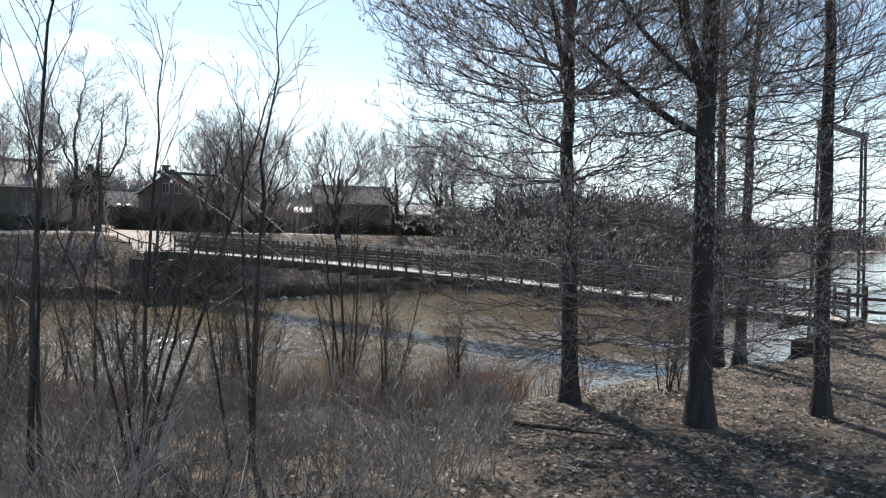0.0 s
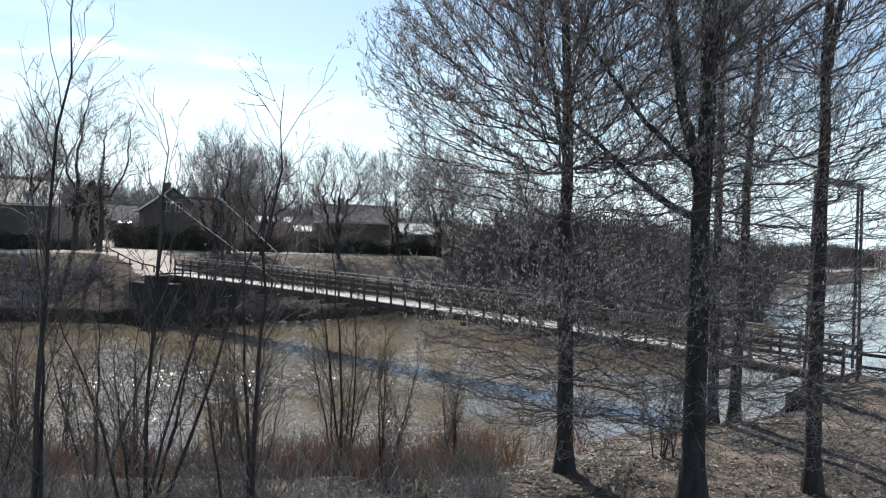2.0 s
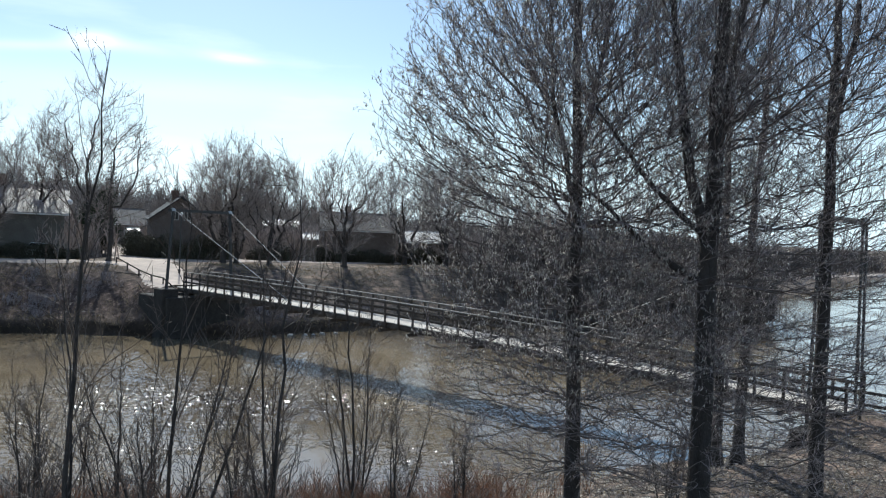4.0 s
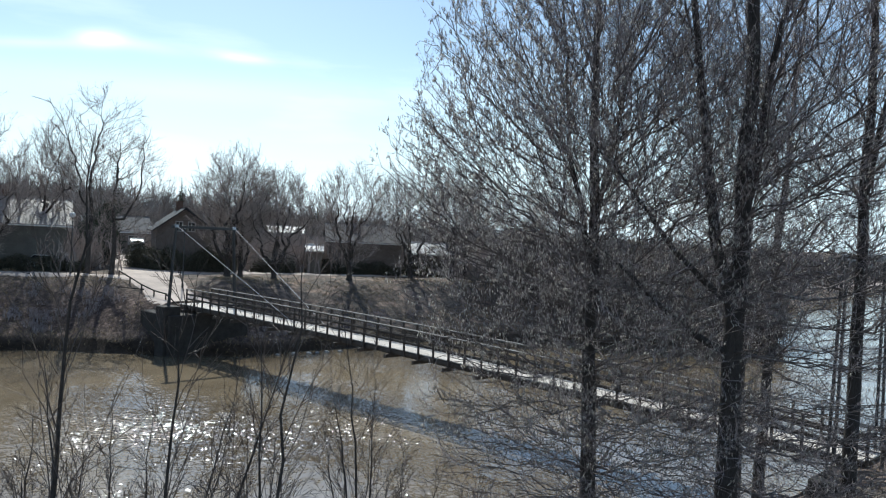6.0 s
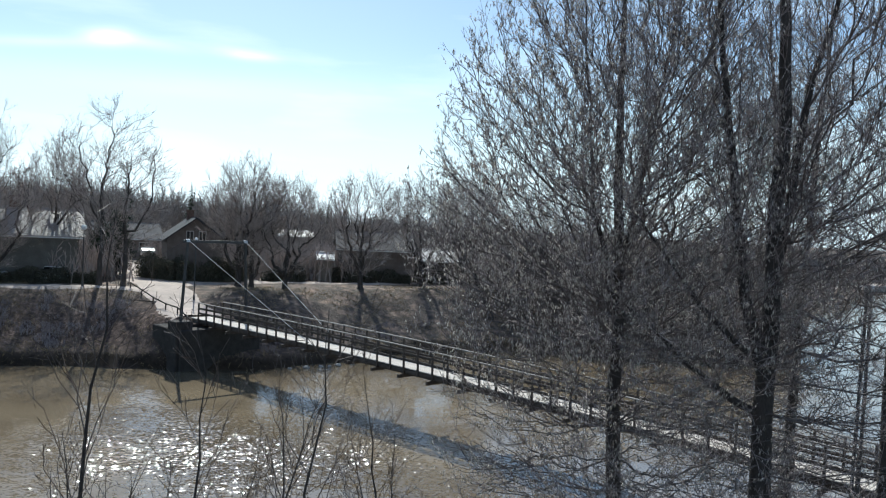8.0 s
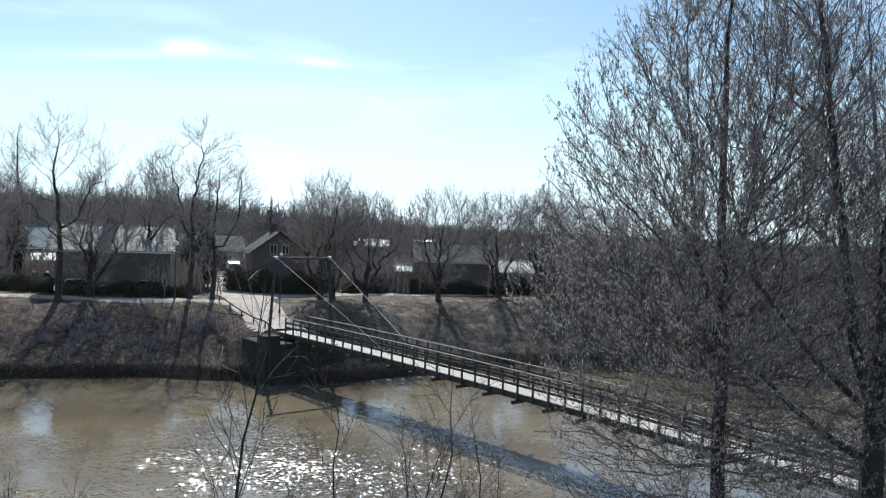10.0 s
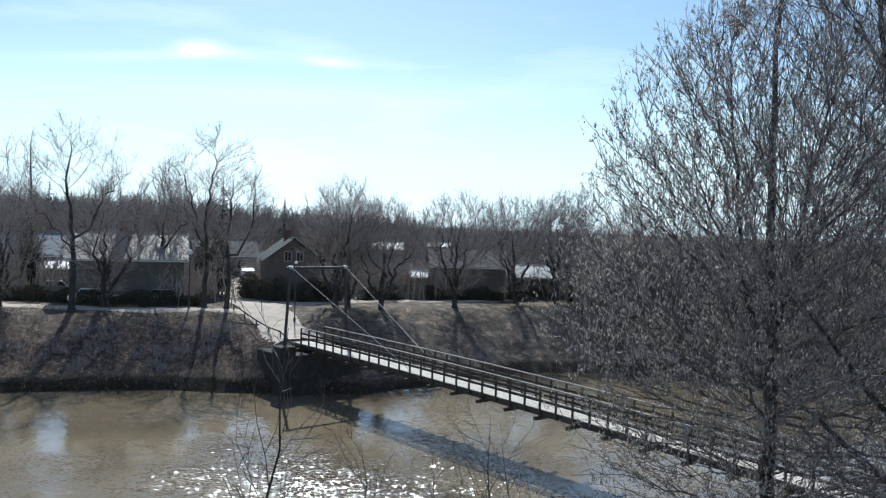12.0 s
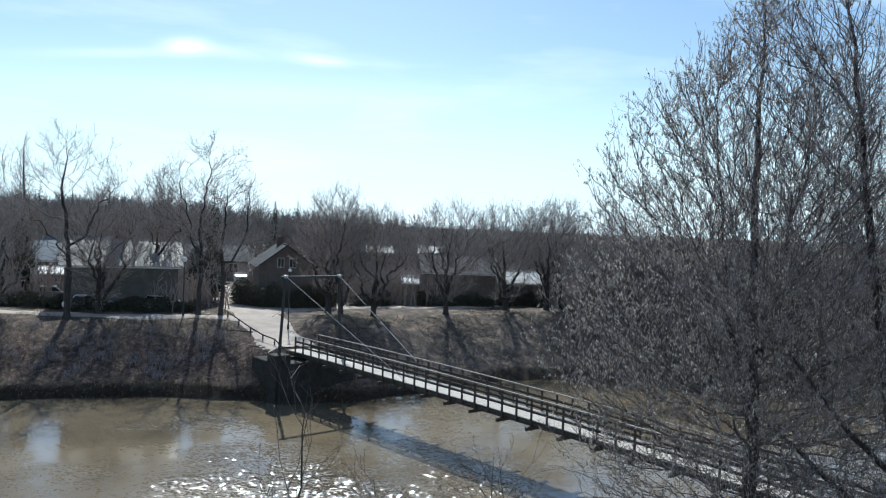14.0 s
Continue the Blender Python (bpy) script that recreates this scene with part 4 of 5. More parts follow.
build_tower(LENGTH - 1.9, "steel portal tower carrying the bridge cables on the far bank", LENGTH - 15, LENGTH + 12, (-1.9, 3.6), 1.3, M_STEEL, 0.02, 11.7, 5.9)
build_tower(0.95, "steel portal tower carrying the bridge cables on the near bank", 15, -12, (-0.9, 4.8), 1.1, M_STEEL_DARK, 0.018, 12.1, 4.3)


def build_abutment(s0, s1, wide, z0, z1):
    bm = bmesh.new()
    a, b = on_deck(s0, DECK_W / 2), on_deck(s1, DECK_W / 2)
    a.z = b.z = (z0 + z1) / 2
    beam(bm, a, b, wide, z1 - z0)
    bmesh.ops.bevel(bm, geom=list(bm.edges), offset=0.06, segments=1, affect="EDGES")
    me = bpy.data.meshes.new("abutment")
    bm.to_mesh(me)
    bm.free()
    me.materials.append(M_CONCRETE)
    tagged(new("abutment", me), "concrete abutment under the end of the footbridge, coloured dark for shade", "abutment")


build_abutment(LENGTH - 2.9, LENGTH + 1.6, 6.6, 2.2, 5.28)
build_abutment(-1.2, 0.6, DECK_W + 1.0, 2.1, 4.6)


def rail_fence(line, label, height=1.05, gap=1.8, rails=(1.0, 0.55), mat=None, post=0.05):
    """Posts with rails along a line on the ground."""
    mat = mat or M_WOOD_DARK
    root = thing("fence", label, "fence")
    tops = []
    for (x0, y0), (x1, y1) in zip(line[:-1], line[1:]):
        n = max(1, round(math.hypot(x1 - x0, y1 - y0) / gap))
        tops += [(x0 + (x1 - x0) * i / n, y0 + (y1 - y0) * i / n) for i in range(n)]
    tops.append(line[-1])
    pts = [Vector((x, y, land_z(x, y))) for x, y in tops]
    for p in pts:
        part("post", boxes((p.x - post, p.x + post, p.y - post, p.y + post, p.z - 0.2, p.z + height), bevel=0.008), mat, root)
    for z in rails:
        bm = bmesh.new()
        for a, b in zip(pts[:-1], pts[1:]):
            beam(bm, a + Vector((0, 0, z)), b + Vector((0, 0, z)), 0.045, 0.11)
        part("rail", bm, mat, root)
    return root


e = FAR_END - N * 0.1
rail_fence([(e.x, e.y), (e.x - 3.2, e.y + 3.6), (e.x - 8.5, e.y + 9.5)], "low dark timber rail along the lane by the bridge", 0.62, 2.4, (0.55,))
rail_fence([(NEAR_END.x + 0.3, NEAR_END.y - 0.4), (17.8, 25.6), (24, 20.8)], "dark timber rail fence at the near bridge approach")


# ---- houses across the river ----
def house(name, place, turn, length, depth, wall_h, rise, wall_mat, roof_mat, label, windows=(), gable_windows=(), chimney=None, overhang=0.5, seams=0.0, doors=(), category="house"):
    """A gabled house; length runs along local x, the front faces local -y."""
    root = thing(name, label, category, place, turn)
    L, Dp = length / 2, depth / 2
    bm = bmesh.new()
    v = [bm.verts.new(p) for p in ((-L, -Dp, -1.0), (L, -Dp, -1.0), (L, Dp, -1.0), (-L, Dp, -1.0), (-L, -Dp, wall_h), (L, -Dp, wall_h), (L, Dp, wall_h), (-L, Dp, wall_h),
                                   (-L, 0, wall_h + rise - 0.05), (L, 0, wall_h + rise - 0.05))]
    for f in ((0, 1, 5, 4), (2, 3, 7, 6), (1, 2, 6, 9, 5), (3, 0, 4, 8, 7), (3, 2, 1, 0), (4, 5, 9, 8), (6, 7, 8, 9)):
        bm.faces.new([v[i] for i in f])
    wall = part("wall", bm, wall_mat, root)
    slope = math.hypot(Dp, rise)
    ux = Vector((0, Dp / slope, rise / slope))
    for sgn in (-1, 1):
        bm = bmesh.new()
        d = Vector((0, sgn * Dp / slope, -rise / slope))
        nrm = Vector((0, sgn * rise / slope, Dp / slope))
        top = Vector((0, 0, wall_h + rise))
        low_edge = top + d * (slope + overhang)
        mid = (top + low_edge) / 2 + nrm * 0.06
        m = Matrix((Vector((length + 2 * overhang, 0, 0)), d * (slope + overhang), nrm * 0.12)).transposed().to_4x4()
        m.translation = mid
        bmesh.ops.create_cube(bm, size=1, matrix=m)
        roof = part("roof", bm, roof_mat, root)
        if seams:
            bm = bmesh.new()
            k = int((length + 2 * overhang) / seams)
            for i in range(k + 1):
                x = -L - overhang + 0.03 + i * (length + 2 * overhang - 0.06) / k
                beam(bm, top + nrm * 0.135 + Vector((x, 0, 0)), low_edge + nrm * 0.135 + Vector((x, 0, 0)), 0.04, 0.05, nrm)
            part("roof_seams", bm, roof_mat, roof)
    part("ridge_cap", boxes((-L - overhang, L + overhang, -0.14, 0.14, wall_h + rise + 0.05, wall_h + rise + 0.16)), roof_mat, root)
    part("gutter", boxes((-L - overhang, L + overhang, -Dp - overhang * 0.9 - 0.12, -Dp - overhang * 0.9, wall_h - rise / Dp * overhang - 0.02, wall_h - rise / Dp * overhang + 0.1)), M_WHITE, root)

    def window(face, u, z, w, h):
        win = new("window")
        win.parent = root
        if face == "front":
            win.matrix_basis = pose(u, -Dp - 0.005, z)
        elif face == "right":
            win.matrix_basis = pose(L + 0.005, u, z, 0, 0, 90)
        else:
            win.matrix_basis = pose(-L - 0.005, u, z, 0, 0, -90)
        me = bpy.data.meshes.new("frame")
        bm = boxes((-w / 2 - 0.08, w / 2 + 0.08, -0.06, 0.02, -0.08, 0.0), (-w / 2 - 0.08, w / 2 + 0.08, -0.06, 0.02, h, h + 0.08), (-w / 2 - 0.08, -w / 2, -0.06, 0.02, 0, h),
                   (w / 2, w / 2 + 0.08, -0.06, 0.02, 0, h), (-0.03, 0.03, -0.05, 0.02, 0, h))
        part("frame", bm, M_FRAME, win)
        part("pane", boxes((-w / 2, w / 2, -0.02, 0.0, 0, h)), M_GLASS, win)

    for u, z, w, h in windows:
        window("front", u, z, w, h)
    for face, u, z, w, h in gable_windows:
        window(face, u, z, w, h)
    for u, w, h in doors:
        part("door", boxes((u - w / 2, u + w / 2, -Dp - 0.06, -Dp + 0.02, 0.05, h)), M_WHITE, root)
    if chimney:
        cx, cy, cw, ch = chimney
        part("chimney", boxes((cx - cw / 2, cx + cw / 2, cy - cw / 2, cy + cw / 2, wall_h, wall_h + rise + ch), (cx - cw / 2 - 0.06, cx + cw / 2 + 0.06, cy - cw / 2 - 0.06, cy + cw / 2 + 0.06, wall_h + rise + ch, wall_h + rise + ch + 0.1)), M_BRICK, root)
    return root


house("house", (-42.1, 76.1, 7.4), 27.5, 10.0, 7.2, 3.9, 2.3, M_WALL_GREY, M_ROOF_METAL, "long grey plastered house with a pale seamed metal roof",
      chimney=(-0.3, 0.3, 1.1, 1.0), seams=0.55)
house("house", (-29.6, 87.6, 7.3), 114, 8.0, 5.6, 3.9, 2.1, M_WALL_BROWN, M_ROOF_DARK, "small brown boarded house with its gable to the river",
      gable_windows=(("left", 0.62, 3.75, 0.6, 0.9), ("left", -0.62, 3.75, 0.6, 0.9)), chimney=(1.0, 0.2, 0.7, 0.8))
house("house", (-11.0, 96.5, 7.4), 12, 8.2, 6.6, 3.4, 1.8, M_WALL_BROWN, M_ROOF_GREY, "low brown house with a weathered grey roof", seams=0.8, chimney=(-1.2, 0.3, 0.6, 0.8))
house("shed", (-3.6, 99.5, 7.4), 8, 5.0, 4.4, 2.3, 1.1, M_WALL_BROWN, M_ROOF_WHITE, "low boarded outbuilding with a bright pale roof", category="shed")
house("shed", (-15.9, 91.6, 7.3), 10, 1.7, 2.2, 2.2, 0.6, M_WALL_TAN, M_ROOF_WHITE, "small garden shed with a bright pale roof", category="shed", overhang=0.2)
house("house", (-60.0, 90.0, 7.4), 28, 9.0, 7.2, 3.2, 2.2, M_WALL_BROWN, M_ROOF_BLUE, "dark house with a blue-grey roof behind the trees", windows=((-2, 1.0, 1.3, 1.2), (2, 1.0, 1.3, 1.2)))
house("carport", (-52.6, 83.0, 7.2), 28, 3.6, 4.4, 2.3, 0.5, M_WALL_TAN, M_ROOF_WHITE, "low carport with a pale roof beside the house", category="carport")
house("house", (-47.0, 112.0, 7.4), 30, 8.0, 7.0, 2.9, 1.9, M_WALL_BROWN, M_ROOF_GREY, "brown house with a weathered grey roof among trees", windows=((-2, 1.0, 1.2, 1.2), (2, 1.0, 1.2, 1.2)), seams=0.8)
house("house", (-31.0, 149.0, 8.2), 12, 5.6, 6.0, 2.6, 1.0, M_WALL_GREY, M_ROOF_WHITE, "far house with a bright pale roof among the woods")
house("house", (-21.0, 150.0, 8.2), 8, 3.4, 6.0, 2.6, 1.3, M_WALL_BROWN, M_ROOF_WHITE, "far outbuilding with a bright pale roof among the woods")
house("shed", (-34.0, 86.6, 7.3), 30, 1.1, 1.5, 2.3, 0.25, M_WHITE, M_ROOF_WHITE, "little bright white booth beside the lane", category="shed", overhang=0.1)


# ---- woods behind the houses ----
def wood_tree(rng, h, w, coarse=False, conifer=False):
    """A small far tree out of trunk, limb and twig strips."""
    P, R = trunk_line(rng, h, (rng.normal() * 0.02, rng.normal() * 0.02), 0.014 * h, 5)
    if conifer:
        L, RR = limbs(rng, P, R, 60, 0.08, 0.99, lambda t: w * (1.02 - t), -12, 10, k=3, curl=-0.05, thick=0.02)
        L2, R2 = sprout(rng, L, RR, 6, 0.1, 0.98, 0.42, 48, 2, -0.15, 0.10, 0.05, 0.05)
        return joined(tubes(P, R, 4), ribbons(L, RR * 2.5), ribbons(L2, R2 * 1.5))
    if coarse:
        L, RR = limbs(rng, P, R, 20, 0.1, 0.8, lambda t: w * (1.25 - t) ** 0.8, 15, 60, k=3, thick=0.012, tip=0.02)
        L2, R2 = sprout(rng, L, RR, 6, 0.1, 0.98, 0.5, 36, 2, 0.12, 0.015, 0.024, 0.05)
        return joined(tubes(P[:, ::2], R[:, ::2], 3), ribbons(L, RR), ribbons(L2, R2))
    L, RR = limbs(rng, P, R, 22, 0.18, 0.98, lambda t: w * (1.05 - t) ** 0.6, 25, 65, k=3, thick=0.014, tip=0.012)
    L2, R2 = sprout(rng, L, RR, 6, 0.2, 0.98, 0.45, 36, 2, 0.12, 0.012, 0.013, 0.05)
    L3, R3 = sprout(rng, L2, R2, 3, 0.2, 0.98, 0.55, 34, 2, 0.1, 0.012, 0.012, 0.05)
    return joined(tubes(P, R, 4), ribbons(L, RR), ribbons(L2, R2), ribbons(L3, R3))


def build_woods():
    rng = np.random.default_rng(77)
    near = [wood_tree(rng, 9, 3.2) for _ in range(6)]
    back = [wood_tree(rng, 8.5, 3.8, True) for _ in range(8)]
    fir = [wood_tree(rng, 12, 2.6, conifer=True) for _ in range(3)]
    for name, label, stock, mat, wanted, seed, r0, r1 in (
            ("far_woods", "leafless woodland standing behind the houses", near, M_FAR_FOREST, 330, 1, 92, 190),
            ("far_forest", "dense leafless forest closing the horizon", back, M_FAR_FOREST, 1900, 3, 150, 520),
            ("far_conifers", "dark spruces scattered through the woodland", fir, M_NEEDLE, 130, 2, 110, 420)):
        rng = np.random.default_rng(seed)
        vs, fs, at, made = [], [], 0, 0
        while made < wanted:
            az = radians(rng.uniform(-52, 42))
            r = r0 + (r1 - r0) * rng.random() ** 1.3
            x, y = math.sin(az) * r - 2, math.cos(az) * r
            a, q = along_across(x, y)
            far = q - np.interp(a, *zip(*FAR_SHORE))
            if far < (38 if a < 60 else 55 if a < 85 else 9) or polyline_distance(x, y, ROAD)[0] < 6:
                continue
            if any(math.hypot(x - hx, y - hy) < 9 for hx, hy in HOUSE_SPOTS):
                continue
            if made % 2 and far < 60:
                continue
            v, f = stock[rng.integers(len(stock))]
            k = rng.uniform(0.75, 1.25) * (0.75 if far < 75 else 1.0)
            t = rng.uniform(0, 6.283)
            c, s = math.cos(t), math.sin(t)
            m = np.array([[c, -s, 0], [s, c, 0], [0, 0, 1]]) * k
            vs.append(v @ m.T + np.array([x, y, land_z(x, y) - 0.2]))
            fs.append(f + at)
            at += len(v)
            made += 1
        tagged(new(name, mesh_from(name, np.concatenate(vs), np.concatenate(fs), mat)), label, "woodland", kind="stuff")
    for x, y, h, w, label in ((-53.9, 78, 8.0, 2.4, "dense dark columnar evergreen beside the garden hedge"), (-36.0, 83.4, 6.4, 2.5, "dense dark evergreen at the corner of the lane"),
                              (-38.6, 86.0, 5.4, 2.2, "low dense dark evergreen behind the lane trees")):
        tree = thing("thuja_tree", label, "tree", on_land(x, y, 0.1))
        P, R = trunk_line(rng, h, (0, 0), 0.12, 8)
        part("trunk", mesh_from("trunk", *tubes(P, R, 6), M_BARK), None, tree)
        L, RR = limbs(rng, P, R, 260, 0.03, 0.97, lambda t: w * (1.03 - t) ** 0.6, 35, 65, k=4, thick=0.02)
        L2, R2 = sprout(rng, L, RR, 8, 0.1, 0.98, 0.4, 40, 2, 0.05, 0.08, 0.04, 0.05)
        tagged(part("needle_crown", mesh_from("needle_crown", *joined(ribbons(L, RR * 2), ribbons(L2, R2)), M_NEEDLE), None, tree, "tight dark green foliage"), kind="stuff")
    tree = thing("spruce_tree", "lone dark spruce standing among the houses", "tree", on_land(-47, 139, 0.1))
    P, R = trunk_line(rng, 11.5, (0, 0), 0.16, 8)
    part("trunk", mesh_from("trunk", *tubes(P, R, 6), M_BARK), None, tree)
    tagged(part("needle_crown", mesh_from("needle_crown", *fir[1], M_NEEDLE), None, tree, "dark green drooping needle boughs"), kind="stuff")


HOUSE_SPOTS = [(-41.8, 76.2), (-29.9, 87.2), (-11, 96.5), (-3.6, 99.5), (-15.9, 91.6), (-60, 90), (-52.6, 83), (-47, 112), (-31, 149), (-21, 150)]
build_woods()


# ---- hedges and garden thickets ----
def clump(rng, n, size, height, blades=7):
    """Twiggy bush mass: n upright shoots with side twigs, in a box of size (x, y)."""
    P = np.zeros((n, 4, 3))
    P[:, :, 0] = rng.uniform(-size[0] / 2, size[0] / 2, n)[:, None]
    P[:, :, 1] = rng.uniform(-size[1] / 2, size[1] / 2, n)[:, None]
    h = height * rng.uniform(0.6, 1.1, n)
    P[:, :, 2] = h[:, None] * np.linspace(0, 1, 4)
    P[:, :, :2] += (rng.normal(size=(n, 1, 2)) * 0.16 * height) * np.linspace(0, 1, 4)[None, :, None]
    R = np.linspace(0.022, 0.008, 4)[None].repeat(n, 0)
    L, RL = sprout(rng, P, R, blades, 0.1, 0.98, 0.42, 40, 2, 0.1, 0.02, 0.008, 0.08)
    return joined(ribbons(P, R), ribbons(L, RL))


def hedge(x0, y0, x1, y1, height, depth, seed, label):
    rng = np.random.default_rng(seed)
    size = math.hypot(x1 - x0, y1 - y0)
    v, f = clump(rng, int(size * depth * 16), (size, depth), height, 9)
    t = math.atan2(y1 - y0, x1 - x0)
    c, k = math.cos(t), math.sin(t)
    mx, my = (x0 + x1) / 2, (y0 + y1) / 2
    w = np.stack([v[:, 0] * c - v[:, 1] * k + mx, v[:, 0] * k + v[:, 1] * c + my, v[:, 2]], -1)
    w[:, 2] = w[:, 2] * (0.8 + 0.28 * np.sin(w[:, 0] * 1.7 + seed) * np.sin(w[:, 1] * 1.3)) + land(w[:, 0], w[:, 1]) - 0.1
    leaf_n = int(size * depth * height * 420)
    q = rng.uniform(size=(leaf_n, 3)) * np.array([size, depth, height]) - np.array([size / 2, depth / 2, 0])
    q = np.stack([q[:, 0] * c - q[:, 1] * k + mx, q[:, 0] * k + q[:, 1] * c + my, q[:, 2]], -1)
    q[:, 2] = q[:, 2] * (0.8 + 0.28 * np.sin(q[:, 0] * 1.7 + seed) * np.sin(q[:, 1] * 1.3)) + land(q[:, 0], q[:, 1])
    d1, d2 = unit(rng.normal(size=(leaf_n, 3))) * 0.09, unit(rng.normal(size=(leaf_n, 3))) * 0.06
    lv = np.stack([q - d1, q + d2, q + d1, q - d2], 1).reshape(-1, 3)
    lf = np.arange(leaf_n * 4).reshape(-1, 4)
    vv, ff = joined((w, f), (lv, lf))
    me = mesh_from("hedge", vv, ff, M_HEDGE)
    return tagged(new("hedge", me), label, "hedge")


DARK_HEDGE = "clipped dark hedge at the edge of a garden"
hedge(-43.5, 69.6, -33.8, 74.4, 1.5, 1.2, 1, DARK_HEDGE)
hedge(-32.6, 81.4, -28.4, 79.6, 2.6, 1.6, 2, "tall dark hedge round the gabled house")
hedge(-28.4, 79.6, -22.6, 83.6, 2.6, 1.6, 3, "tall dark hedge round the gabled house")
hedge(-14.8, 90.6, -6.4, 92.6, 1.6, 1.2, 4, DARK_HEDGE)
hedge(-5.8, 93.6, 1.5, 99.0, 1.8, 1.4, 5, DARK_HEDGE)
hedge(-56.0, 72.0, -45.5, 71.4, 1.5, 1.2, 6, DARK_HEDGE)
hedge(-21.5, 86.2, -17.6, 88.8, 1.6, 1.2, 7, DARK_HEDGE)


def thickets(name, label, spots, mat, seed, height, spread):
    """Bare bushes scattered over stretches of ground, as one mass."""
    rng = np.random.default_rng(seed)
    stock = [clump(rng, 20, (1.5, 1.5), 1.0, 7) for _ in range(6)]
    vs, fs, at = [], [], 0
    for x0, y0, x1, y1, depth, count in spots:
        for _ in range(count):
            t = rng.random()
            x = x0 + (x1 - x0) * t + rng.normal() * depth * 0.5
            y = y0 + (y1 - y0) * t + rng.normal() * depth * 0.5
            z = land_z(x, y)
            if z < WATER_Z + 0.05 or polyline_distance(x, y, ROAD)[0] < 3.4:
                continue
            v, f = stock[rng.integers(6)]
            k = height * rng.uniform(0.5, 1.2)
            a = rng.uniform(0, 6.283)
            c, s = math.cos(a), math.sin(a)
            w = np.stack([(v[:, 0] * c - v[:, 1] * s) * spread * k, (v[:, 0] * s + v[:, 1] * c) * spread * k, v[:, 2] * k], -1) + np.array([x, y, z - 0.1])
            vs.append(w)
            fs.append(f + at)
            at += len(w)
    return tagged(new(name, mesh_from(name, np.concatenate(vs), np.concatenate(fs), mat)), label, "bushes", kind="stuff")


thickets("garden_bushes", "leafless garden bushes and thickets between the houses",
         [(-60, 76, -46, 84, 5, 40), (-36, 78, -31, 92, 4, 40), (-37, 92, -22, 98, 5, 60), (-24, 88, -16, 96, 4, 40), (-18, 100, 4, 106, 5, 80), (0, 98, 14, 106, 5, 60), (-50, 88, -38, 96, 5, 60), (-75, 92, -50, 102, 6, 60)],
         M_FAR_TREE, 31, 3.4, 0.8)
thickets("bank_scrub", "low leafless scrub on the far river bank", [(-48, 58, -25, 66, 3.5, 90), (-15, 66, -4, 78, 3.0, 30)], M_TWIG, 32, 0.6, 1.2)
thickets("bank_thicket", "dense dark leafless thicket along the bend of the river", [(8, 91, 16, 95, 4, 60), (10, 84, 30, 84, 6, 240), (14, 94, 40, 98, 8, 210), (31, 125, 72, 188, 7, 170), (72, 188, 150, 300, 9, 200)], M_THICKET, 33, 5.2, 0.62)

# undergrowth on the near bank
def undergrowth(name, label, count, area, height, mat, seed, category, lean=0.25, radius=0.006, twig_n=5, keep=None):
    rng = np.random.default_rng(seed)
    x0, x1, y0, y1 = area
    x, y = rng.uniform(x0, x1, count * 3), rng.uniform(y0, y1, count * 3)
    z = land(x, y)
    ok = (z > WATER_Z - 0.1) & (keep(x, y) if keep else True)
    x, y, z = x[ok][:count], y[ok][:count], z[ok][:count]
    n = len(x)
    h = height * rng.uniform(0.35, 1.15, n) * np.where((y > 15) & (x < 4), 0.62, 1.0) * (0.85 + 0.3 * np.sin(x * 0.9 + 1.2) * np.sin(y * 1.2 + x * 0.3))
    steps = np.linspace(0, 1, 4)
    P = np.stack([x, y, z - 0.05], -1)[:, None] + np.zeros((n, 4, 3))
    P[:, :, 2] += h[:, None] * steps
    P[:, :, :2] += rng.normal(size=(n, 1, 2)) * (lean * h)[:, None, None] * steps[None, :, None] ** 1.4
    R = (radius * (1 - 0.7 * steps))[None].repeat(n, 0)
    groups = [ribbons(P, R, seed)]
    if twig_n:
        L, RL = sprout(rng, P, R, twig_n, 0.2, 0.98, 0.4, 32, 2, 0.08, 0.006, 0.0028, 0.07)
        groups.append(ribbons(L, RL, seed + 1))
    return tagged(new(name, mesh_from(name, *joined(*groups), mat)), label, category, kind="stuff")


def brush_zone(x, y):
    a, q = along_across(x, y)
    near = np.interp(a, *zip(*NEAR_SHORE)) - q
    return (near > 0.2) & (x < 1.2 - (14 - y) * 0.35) & (np.sin(x * 1.3 + 2 * np.sin(y * 0.8)) + np.sin(y * 1.1 + x * 0.4) > -0.35)


def shore_zone(x, y):
    a, q = along_across(x, y)
    near = np.interp(a, *zip(*NEAR_SHORE)) - q
    return (near > -0.5) & (near < 3.2) & (x < 4.5) & (np.sin(x * 1.9 + 1.3 * np.sin(y * 1.7)) + np.sin(y * 1.3 - x * 0.7) > 0.1)


def brush_clumps(x, y):
    spots = ((-3.2, 21.0, 2.2), (0.9, 21.4, 1.7), (-10.2, 19.6, 2.4), (-6.6, 20.6, 1.5), (-0.9, 19.0, 1.2))
    return sum(np.exp(-((x - a) ** 2 + (y - b) ** 2) / c ** 2) for a, b, c in spots) > 0.45


